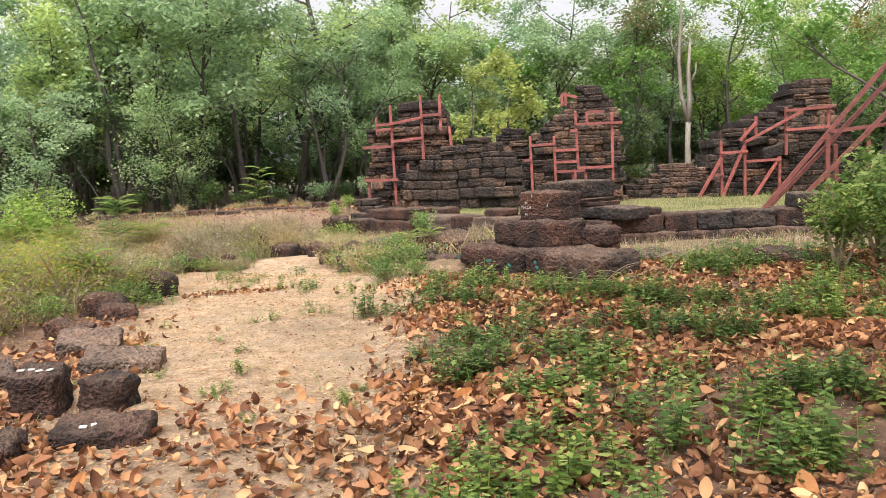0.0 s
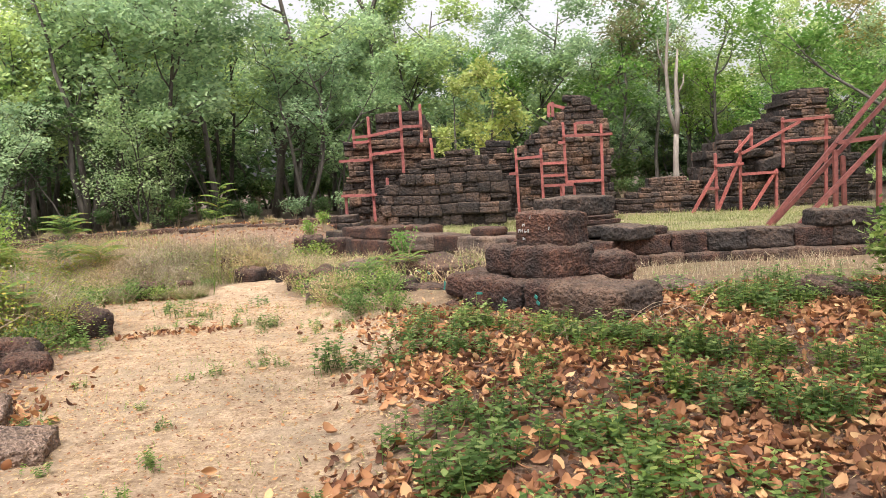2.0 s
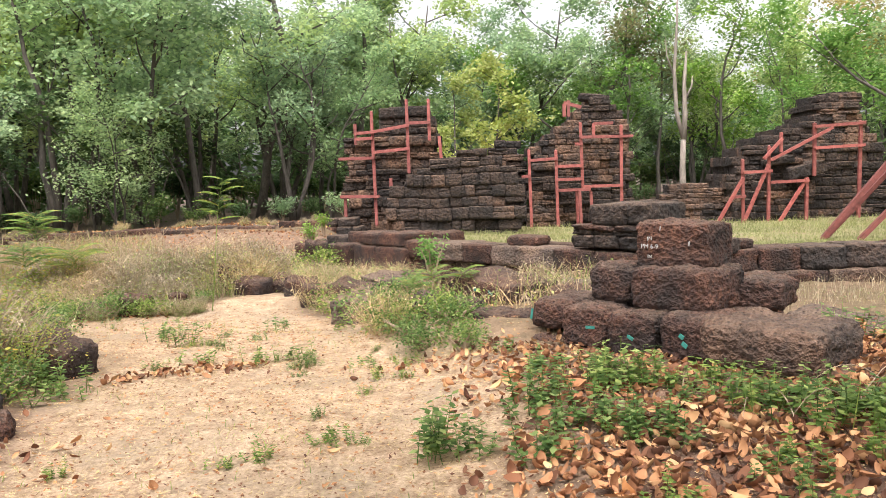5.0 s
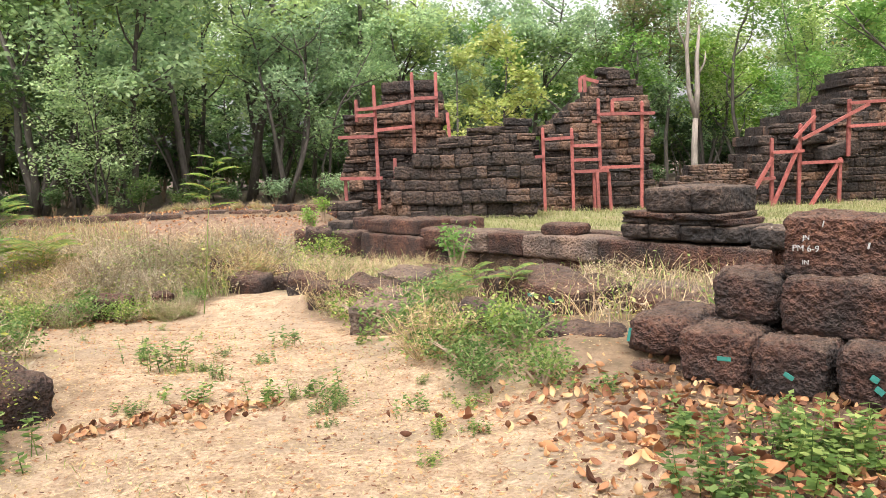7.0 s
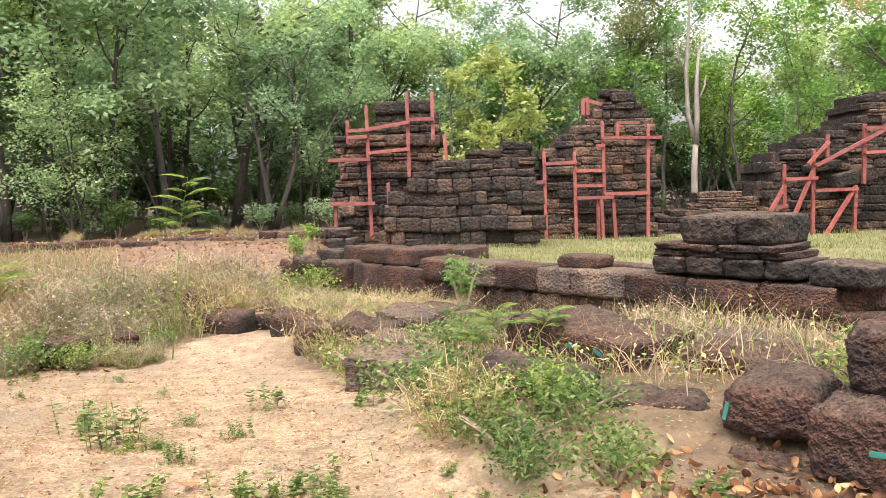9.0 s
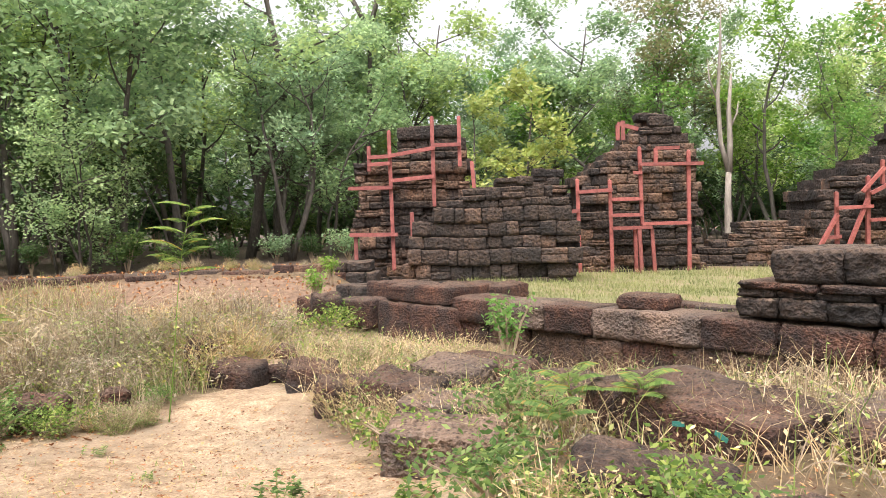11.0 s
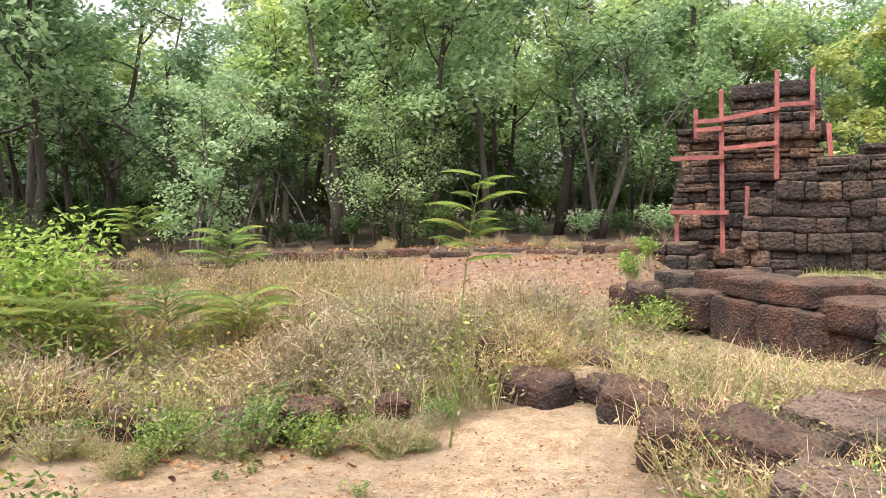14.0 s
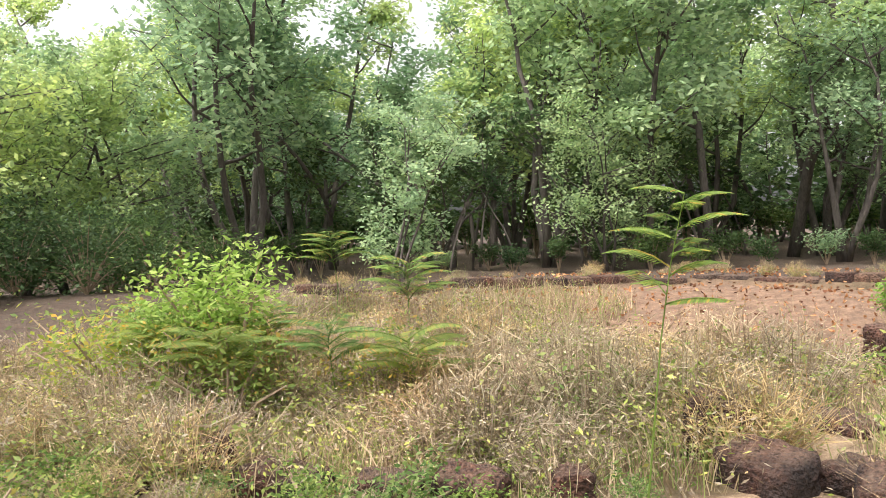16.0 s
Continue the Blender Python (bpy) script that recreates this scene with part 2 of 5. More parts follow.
class Pile:
    """Collects verts and faces of several pieces for one mesh."""

    def __init__(self):
        self.v, self.f = [], []

    def add(self, verts, faces):
        k = len(self.v)
        self.v.extend(verts)
        self.f.extend(tuple(i + k for i in f) for f in faces)


def leaf_quads(rng, centres, size, droop=0.35, aspect=0.42, spread=0.3):
    """Pointed leaves scattered round the given centres."""
    c = np.asarray(centres, float)
    k = len(c)
    p = c + rng.normal(0, spread, (k, 3)) * (1, 1, 0.75)
    w = rng.uniform(0, 2 * np.pi, k)
    d = np.stack([np.cos(w), np.sin(w), rng.normal(-droop, 0.45, k)], 1)
    d /= np.linalg.norm(d, axis=1)[:, None]
    s = np.cross(d, rng.normal(0, 0.6, (k, 3)) + (0, 0, 1.0))
    s /= np.linalg.norm(s, axis=1)[:, None] + 1e-9
    z = rng.uniform(0.65, 1.35, k)[:, None] * size
    return np.stack([p - d * z / 2, p + s * z * aspect / 2 - d * z * 0.06, p + d * z / 2, p - s * z * aspect / 2 - d * z * 0.06], 1)


def blades(rng, base, height, width, lean=0.35):
    """Grass blades as narrow, bent, tapering quads, two to a blade."""
    k = len(base)
    w = rng.uniform(0, 2 * np.pi, k)
    side = np.stack([np.cos(w), np.sin(w), np.zeros(k)], 1) * np.asarray(width).reshape(-1, 1)
    v = rng.uniform(0, 2 * np.pi, k)
    bend = np.stack([np.cos(v), np.sin(v), np.zeros(k)], 1) * (np.asarray(height) * rng.uniform(0.1, 1.6, k) * lean).reshape(-1, 1)
    up = np.stack([np.zeros(k), np.zeros(k), np.asarray(height) * np.ones(k)], 1)
    mid = base + up * 0.58 + bend * 0.35
    tip = base + up + bend
    lower = np.stack([base - side / 2, base + side / 2, mid + side * 0.4, mid - side * 0.4], 1)
    upper = np.stack([mid - side * 0.4, mid + side * 0.4, tip + side * 0.08, tip - side * 0.08], 1)
    return np.concatenate([lower, upper])


# ---- ground ----
WALL_A, WALL_U = Vector((-2.5, 19.27, 0)), Vector((0.68, -0.733, 0)).normalized()
WALL_V = Vector((-WALL_U.y, WALL_U.x, 0))
PATH_Y = (-6, 0, 5, 8, 11, 13, 15, 16.5, 20)
PATH_X = (-0.3, -0.9, -2.1, -2.6, -3.2, -3.9, -4.6, -5.0, -5.7)
PATH_W = (1.2, 1.2, 1.3, 1.62, 1.9, 1.4, 0.6, 0.3, 0.2)


def wobble(x, y, s, seed=0.0):
    return (np.sin(x * s + 1.7 * y * s * 0.6 + seed) + np.sin(y * s * 1.31 - x * s * 0.47 + 2.1 + seed) + np.sin((x + y) * s * 2.3 + seed * 2)) / 3


def inside(x, y):
    """How far a place lies behind the enclosure wall, which turns a corner past the pedestal."""
    return np.minimum((x - WALL_A.x) * WALL_V.x + (y - WALL_A.y) * WALL_V.y, y - 14.85 - 0.04 * (x - 1.65))


def along(x, y):
    return (x - WALL_A.x) * WALL_U.x + (y - WALL_A.y) * WALL_U.y


def meadow_front(x, y):
    """How far a place lies behind the row of stones before the meadow."""
    return y - (15.85 + 0.71 * (x + 5.2)) + 0.2 * wobble(x, y, 1.9, 6)


def path_cover(x, y):
    c, w = np.interp(y, PATH_Y, PATH_X), np.interp(y, PATH_Y, PATH_W)
    off = np.abs(x - c) + 0.22 * wobble(x, y, 2.3) + 0.1 * wobble(x, y, 7.0, 1)
    bay = 0.85 * smooth(0.25, -0.35, meadow_front(x, y)) * smooth(10.6, 11.4, y) * smooth(-9.6, -7.6, x + 0.3 * wobble(x, y, 1.7)) * smooth(-3.5, -4.5, x)
    return np.maximum(1 - smooth(w * 0.75, w * 1.25, off), bay) * (1 - smooth(17, 20, y)) * (0.62 + 0.38 * smooth(2.5, 7.5, y))


def bank_edge(x):
    return 26.2 + 1.05 * np.minimum(0, x + 9.5)


def gh(x, y):
    """The ground's height."""
    x, y = np.asarray(x, float), np.asarray(y, float)
    z = -0.10 * smooth(8.5, 11, y) * smooth(0.5, -3, x)
    z = z - 0.16 * smooth(11, 15.5, y) * smooth(0.5, -3.5, x)
    z = z - 0.10 * smooth(11, 16, y)
    z = z + 0.17 * smooth(-2.9, -2.1, x) * (1 - smooth(0.6, 1.2, x)) * smooth(10.6, 11.2, y) * (1 - smooth(14.2, 15.6, y))
    z = z + 0.12 * smooth(-6.4, -5.7, x) * (1 - smooth(-2.4, -1.6, x)) * smooth(15.0, 15.7, y) * (1 - smooth(18, 20, y))
    z = z + 0.10 * smooth(0.2, 3.0, x) * (1 - smooth(9, 12, y))
    z = z + 0.12 * smooth(0.9, 2.0, x - np.interp(y, PATH_Y, PATH_X)) * smooth(2.0, 4.5, y) * (1 - smooth(10.2, 12.0, y))
    z = z - 0.26 * smooth(-1.5, -0.4, inside(x, y)) * smooth(0.2, 1.2, along(x, y)) * (1 - smooth(4.5, 6.0, along(x, y)))
    terrace = smooth(0.1, 0.5, inside(x, y)) * smooth(-3.5, -2.7, x)
    z = z * (1 - terrace) + terrace * (0.14 - 0.24 * smooth(0, 9, inside(x, y)))
    e = y - bank_edge(x)
    left = smooth(-4.3, -6.2, x)
    z = z + left * (0.62 * smooth(-5.0, -0.6, e) + 0.12 * smooth(-0.12, 0.1, e)) * (1 - 0.6 * smooth(2, 12, e))
    z = z + 0.035 * wobble(x, y, 1.1) + 0.012 * wobble(x, y, 4.7, 3)
    return z


def gz(x, y):
    return float(gh(x, y))


def build_ground():
    def steps(a, c, d, far):
        core = np.arange(a, c + d / 2, d)
        out = [0.4, 1, 2, 4, 8, 15, 30, 60, 120, 240, far]
        return np.concatenate([[a - o for o in reversed(out)], core, [c + o for o in out]])

    xs, ys = steps(-16, 14, 0.17, 600), steps(-3, 31, 0.17, 600)
    gx, gy = np.meshgrid(xs, ys)
    z = gh(gx, gy)
    nx, ny = len(xs), len(ys)
    idx = np.arange(nx * ny).reshape(ny, nx)
    me = bpy.data.meshes.new("ground")
    me.vertices.add(nx * ny)
    rng = np.random.default_rng(5)
    z = z + rng.normal(0, 0.006, z.shape) * (np.abs(gx) < 20)
    me.vertices.foreach_set("co", np.stack([gx, gy, z], -1).astype(np.float32).ravel())
    f = np.stack([idx[:-1, :-1], idx[:-1, 1:], idx[1:, 1:], idx[1:, :-1]], -1).reshape(-1, 4).astype(np.int32)
    me.loops.add(f.size)
    me.loops.foreach_set("vertex_index", f.ravel())
    me.polygons.add(len(f))
    me.polygons.foreach_set("loop_start", np.arange(0, f.size, 4, dtype=np.int32))
    me.polygons.foreach_set("use_smooth", np.ones(len(f), bool))
    path = path_cover(gx, gy)
    dirt = smooth(-6.0, -3.5, gy - bank_edge(gx)) * (1 - smooth(-0.4, 0, gy - bank_edge(gx))) * smooth(-11.5, -9.5, gx) * smooth(-4.5, -6, gx)
    turf = smooth(0.3, 1.0, inside(gx, gy)) * smooth(-3.4, -2.6, gx) * (1 - smooth(29, 32, gy))
    meadow = smooth(9, 11, gy) * (1 - path) * (1 - turf) * 0.3
    wood = np.maximum(smooth(30, 34, gy), np.maximum(smooth(-13, -17, gx), smooth(-0.3, 0.5, gy - bank_edge(gx)) * smooth(-5, -6, gx)))
    for name, v in (("path", np.maximum(path, 0.22 * dirt)), ("turf", np.maximum(turf, meadow * (1 - dirt))), ("forest", wood)):
        a = me.attributes.new(name, "FLOAT", "POINT")
        a.data.foreach_set("value", v.astype(np.float32).ravel())
    me.materials.append(GROUND)
    me.update(calc_edges=True)
    return tagged(new("ground", me), "sandy ground with dry straw path, soil and turf", "ground", kind="structure")


build_ground()


# ---- stone ----
def stone_verts(hx, hy, hz, n, r, rough, seed, pits=0.0):
    """A rounded, worn block as verts and faces; hx, hy, hz are half its sizes."""
    index, verts, faces = {}, [], []
    h = Vector((hx, hy, hz))
    r = min(r, hx * 0.9, hy * 0.9, hz * 0.9)

    def corner(p):
        key = (round(p.x * 1e4), round(p.y * 1e4), round(p.z * 1e4))
        if key not in index:
            q = Vector([max(-(h[i] - r), min(h[i] - r, p[i])) for i in range(3)])
            d = p - q
            out = d.normalized() if d.length > 1e-6 else p.normalized()
            place = q + out * r
            s = place * 2.3 + Vector((seed * 7.31, seed * 3.7, seed * 1.9))
            k = noise.noise(s) * rough * 1.3 + noise.noise(s * 2.7) * rough * 0.7
            if pits:
                k += (noise.noise(s * 8.0) - 0.1) * pits
                k += noise.noise(s * 17.0) * pits * 0.6
            index[key] = len(verts)
            verts.append(place + out * k)
        return index[key]

    for axis in range(3):
        a, c = (axis + 1) % 3, (axis + 2) % 3
        for sign in (-1, 1):
            for i in range(n):
                for j in range(n):
                    ids = []
                    for u, v in ((i, j), (i + 1, j), (i + 1, j + 1), (i, j + 1)):
                        p = Vector((0, 0, 0))
                        p[axis] = sign * h[axis]
                        p[a] = (2 * u / n - 1) * h[a]
                        p[c] = (2 * v / n - 1) * h[c]
                        ids.append(corner(p))
                    faces.append(tuple(ids if sign > 0 else reversed(ids)))
    return verts, faces


def smoothed(me):
    me.polygons.foreach_set("use_smooth", np.ones(len(me.polygons), bool))
    return me


def laterite_block(x, y, z, length, depth, height, turn, mat=LATERITE, seed=1.0, n=12, rough=0.03, tilt=(0, 0), label="", r=0.07):
    """One loose block; z is its underside."""
    me = smoothed(mesh_of("laterite_block", *stone_verts(length / 2, depth / 2, height / 2, n, r, rough * 0.75, seed, 0.02), mat))
    ob = new("laterite_block", me)
    ob.matrix_world = pose(x, y, z + height / 2, tilt[0], tilt[1], turn)
    return tagged(ob, label or "dark pitted laterite block lying on the ground", "stone block", "loose laterite blocks")


STONES = {}


def shared_stone(mat, k, n=3):
    """Unit stones that many pieces share."""
    key = (mat.name, k, n)
    if key not in STONES:
        STONES[key] = mesh_of("stone", *stone_verts(0.5, 0.5, 0.5, n, 0.06 if n < 5 else 0.07, 0.055 if n < 5 else 0.045, k * 3.1 + n), mat)
        if n > 3:
            smoothed(STONES[key])
    return STONES[key]


def lay_course(parent, rng, a, b, z0, z1, depth, mats, n=3, size=(0.32, 0.62), jut=0.03, inward=None):
    """A course of stones from a to b (front line), between two heights; depth goes to the left of the line unless inward is given."""
    a, b = Vector((a[0], a[1], 0)), Vector((b[0], b[1], 0))
    d = (b - a)
    length = d.length
    d.normalize()
    inn = inward if inward is not None else Vector((-d.y, d.x, 0))
    turn = math.degrees(math.atan2(d.y, d.x))
    s = 0.0
    while s < length - 0.05:
        w = rng.uniform(*size)
        if length - s - w < size[0] * 0.6:
            w = length - s
        p = a + d * (s + w / 2) + inn * (depth / 2 + rng.uniform(-jut, jut))
        hgt = (z1 - z0) * rng.uniform(0.96, 1.03)
        spot = noise.noise(Vector((p.x * 0.7, p.y * 0.7, z0 * 0.7))) * 0.8 + 0.5 + rng.uniform(-0.12, 0.12)
        mat = mats[min(len(mats) - 1, max(0, int(spot * len(mats))))] if n < 5 else rng.choice(mats)
        ob = child("stone", shared_stone(mat, rng.randrange(7), n), parent)
        ob.matrix_basis = pose(p.x, p.y, (z0 + z1) / 2, rng.uniform(-1.5, 1.5), rng.uniform(-1.5, 1.5), turn + rng.uniform(-2, 2)) @ Matrix.Diagonal((w * (1.02 if n < 5 else 0.985), depth, hgt * 1.0, 1))
        s += w


def empty(name, label, category, group="", kind=""):
    return tagged(new(name), label, category, group, kind)


# enclosure wall of large laterite blocks
def build_wall():
    rng = random.Random(11)
    wall = empty("wall_enclosure", "low enclosure wall of two courses of worn laterite blocks", "wall", kind="structure")
    corner = WALL_A + WALL_U * 6.1
    lay_course(wall, rng, WALL_A + WALL_V * 0.05 - WALL_U * 0.55, corner + WALL_V * 0.05, -0.5, 0.0, 0.6, [LATERITE_OCHRE, LATERITE_OCHRE, LATERITE], 8, (0.5, 0.95))
    lay_course(wall, rng, WALL_A - WALL_U * 0.5, corner, -0.01, 0.35, 0.74, [LATERITE, LATERITE, LATERITE_PALE], 8, (0.6, 1.0))
    # past the corner
    lay_course(wall, rng, (1.75, 14.72), (10.5, 15.07), -0.3, 0.1, 0.9, [LATERITE_OCHRE, LATERITE], 8, (0.5, 0.95), 0.06)
    lay_course(wall, rng, (1.8, 14.9), (10.5, 15.25), 0.08, 0.43, 0.7, [BLACKSTONE, LATERITE, BLACKSTONE], 8, (0.55, 1.05), 0.05)
    lay_course(wall, rng, WALL_A + WALL_V * 2.3 + WALL_U * 0.8, WALL_A + WALL_V * 2.0 + WALL_U * 4.3, -0.06, 0.2, 0.35, [LATERITE, BLACKSTONE], 6, (0.5, 0.9))
    pier = empty("stone_pedestal", "stepped laterite pedestal with moulded courses and lichen-spotted cap", "pedestal")
    o = WALL_A + WALL_U * 3.95
    for s0, s1, z0, z1, back in ((0.0, 1.75, 0.385, 0.6, 0.0), (0.0, 1.62, 0.595, 0.68, 0.03), (0.03, 1.58, 0.675, 0.765, -0.02), (0.38, 1.5, 0.76, 1.1, 0.0)):
        lay_course(pier, rng, o + WALL_U * s0 + WALL_V * back, o + WALL_U * s1 + WALL_V * back, z0, z1, 0.95, [BLACKSTONE, LATERITE], 6, (0.34, 0.6) if z1 < 1 else (0.5, 0.75), 0.02)
    cap = laterite_block(-0.42, 17.62, 0.33, 0.66, 0.5, 0.19, -38, LATERITE, 3.3, 8, 0.02, label="small flat laterite slab resting on the wall top")
    step = laterite_block(*(o + WALL_U * 2.2 + WALL_V * 0.4).to_2d(), 0.34, 0.7, 0.7, 0.26, -47, BLACKSTONE, 4.1, 8, label="dark laterite block on the wall beside the pedestal")
    for x, sx, k in ((5.55, 1.05, 7.7), (6.75, 0.9, 8.9)):
        laterite_block(x, 15.3, 0.41, sx, 0.62, 0.3, 4, BLACKSTONE, k, 10, label="black weathered laterite block on the wall top")
    laterite_block(2.35, 15.2, 0.41, 0.5, 0.45, 0.14, 20, LATERITE, 5.9, 9, label="small dark laterite block on the wall top")
    for x, y, z, sx, sy, sz, turn, k in ((-3.4, 20.75, 0.2, 0.85, 0.8, 0.27, -50, 1.2), (-2.85, 20.15, 0.2, 0.85, 0.9, 0.30, -44, 2.8), (-2.2, 20.9, 0.14, 0.95, 0.8, 0.30, -42, 5.2), (-2.85, 20.05, -0.45, 0.95, 0.9, 0.66, -45, 6.2), (-3.45, 20.8, -0.45, 0.9, 0.9, 0.66, -52, 7.1), (-2.2, 20.9, -0.3, 1.0, 0.9, 0.45, -45, 6.9), (-4.35, 21.4, -0.3, 0.8, 0.7, 0.5, -40, 8.3), (-3.9, 22.2, -0.2, 0.9, 0.7, 0.62, -50, 8.9)):
        laterite_block(x, y, z, sx, sy, sz, turn, LATERITE, k, 10, 0.035, label="large flat laterite slab at the broken wall end")
    stub = empty("wall_stub", "short ruined wall stub of dark laterite blocks", "wall", kind="structure")
    lay_course(stub, rng, (-5.9, 26.6), (-4.7, 26.6), -0.1, 0.3, 0.8, [LATERITE, BLACKSTONE], 5, (0.4, 0.7))
    lay_course(stub, rng, (-5.85, 26.7), (-4.85, 26.7), 0.3, 0.55, 0.7, [BLACKSTONE], 5, (0.4, 0.6))
    lay_course(stub, rng, (-5.3, 24.1), (-3.6, 22.4), -0.2, 0.22, 0.6, [LATERITE, BLACKSTONE], 5, (0.4, 0.7))
    edge = empty("bank_edging", "broken laterite edging along the top of the earth bank", "kerb", kind="structure")
    for x0, x1 in ((-15.5, -9.5), (-9.5, -5.9)):
        y0, y1 = float(bank_edge(x0)), float(bank_edge(x1))
        k = max(1, int(math.hypot(x1 - x0, y1 - y0) / 0.9))
        for i in range(k):
            t0, t1 = i / k, (i + 0.93) / k
            p0 = (x0 + (x1 - x0) * t0, y0 + (y1 - y0) * t0 + rng.uniform(-0.12, 0.12))
            p1 = (x0 + (x1 - x0) * t1, y0 + (y1 - y0) * t1)
            z = gz(*p0)
            lay_course(edge, rng, p0, p1, z - 0.35, z + rng.uniform(0.06, 0.24), 0.5, [LATERITE_OCHRE, LATERITE], 5, (0.35, 0.7), 0.06)


# the stack with painted marks
def build_stack():
    u = Vector((0.715, -0.70, 0)).normalized()
    v = Vector((-u.y, u.x, 0))
    turn = math.degrees(math.atan2(u.y, u.x))
    o = Vector((-0.88, 10.55, 0))

    def put(s, back, z, length, depth, height, k, mat=LATERITE, tilt=(0, 0), label="", r=0.085, n=14, dt=0):
        p = o + u * (s + length / 2) + v * (back + depth / 2)
        return laterite_block(p.x, p.y, z, length, depth, height, turn + dt, mat, k, n, 0.032, tilt, label, r)

    def mark(ob, x, z, depth, w, h, mat, lean=0, name="paint_mark"):
        me = mesh_of(name, *stone_verts(w / 2, 0.004, h / 2, 2, 0.003, 0.0, 1), mat)
        child(name, me, ob, m=pose(x, -depth / 2 - 0.012, z, 0, lean, 0))

    base = "buried footing slab of dark laterite under stacked blocks"
    for s, w, k in ((-0.15, 0.6, 1.1), (0.45, 0.62, 2.2), (1.07, 0.6, 3.3), (1.67, 0.8, 4.4)):
        put(s, 0.12, -0.2, w, 0.9, 0.3, k, label=base, n=12)
    put(-0.42, 0.4, -0.02, 0.4, 0.42, 0.2, 9.1, label="small rounded laterite block at the foot of the stack")
    row = "rounded pitted laterite block in the stack, teal paint mark"
    a = put(-0.28, 0.22, 0.14, 0.5, 0.75, 0.28, 5.5, label=row, dt=10, n=18, r=0.1)
    b = put(0.29, 0.0, 0.07, 0.48, 0.8, 0.36, 6.6, label=row, r=0.095, n=24)
    c = put(0.785, -0.02, 0.06, 0.45, 0.8, 0.37, 7.7, label=row, r=0.08, n=24)
    d = put(1.255, -0.03, 0.09, 0.52, 0.85, 0.36, 8.8, LATERITE, label=row, r=0.1, n=24)
    e = put(1.66, -0.14, 0.10, 0.86, 0.85, 0.35, 9.9, LATERITE_OCHRE, label="large reddish pitted laterite block in the stack", r=0.12, dt=-3, n=26)
    mark(a, -0.2, 0.0, 0.75, 0.022, 0.1, TEAL, 10)
    mark(b, 0.1, 0.02, 0.8, 0.09, 0.028, TEAL, -4)
    mark(c, 0.02, -0.01, 0.8, 0.06, 0.03, TEAL, 25)
    mark(d, -0.03, 0.03, 0.85, 0.045, 0.035, TEAL, 30)
    mark(d, -0.005, -0.03, 0.85, 0.05, 0.035, TEAL, 35)
    second = "dark pitted laterite block in the second course"
    put(0.36, 0.32, 0.42, 0.46, 0.6, 0.33, 10.1, label=second, r=0.09, n=22)
    put(0.84, 0.22, 0.41, 0.72, 0.68, 0.36, 11.2, label=second, r=0.08, n=24)
    put(1.5, 0.75, 0.4, 0.36, 0.5, 0.26, 12.3, label=second, r=0.08, dt=8, n=14)
    put(0.3, 0.85, 0.1, 1.3, 0.7, 0.5, 2.9, label="laterite block behind the painted stack")
    top = put(0.78, 0.42, 0.735, 0.64, 0.55, 0.385, 13.4, label="squared laterite block on top of stack with white painted code", r=0.05, dt=3, n=20)
    for text, x, z, size in (("PM 6-9", -0.25, -0.02, 0.055), ("JN", -0.19, 0.05, 0.042), ("IN", -0.19, -0.1, 0.04)):
        cu = bpy.data.curves.new("lettering", "FONT")
        cu.body, cu.size, cu.extrude = text, size, 0.002
        cu.materials.append(WHITE)
        child("lettering", cu, top, m=pose(x, -0.275 - 0.012, z, 90, 0, 0))
    for x, z, w, h in ((0.2, 0.03, 0.012, 0.04), (-0.08, 0.15, 0.008, 0.04)):
        mark(top, x * 0.9, z, 0.55, w, h, WHITE, 12)
    return u, v


build_wall()
build_stack()

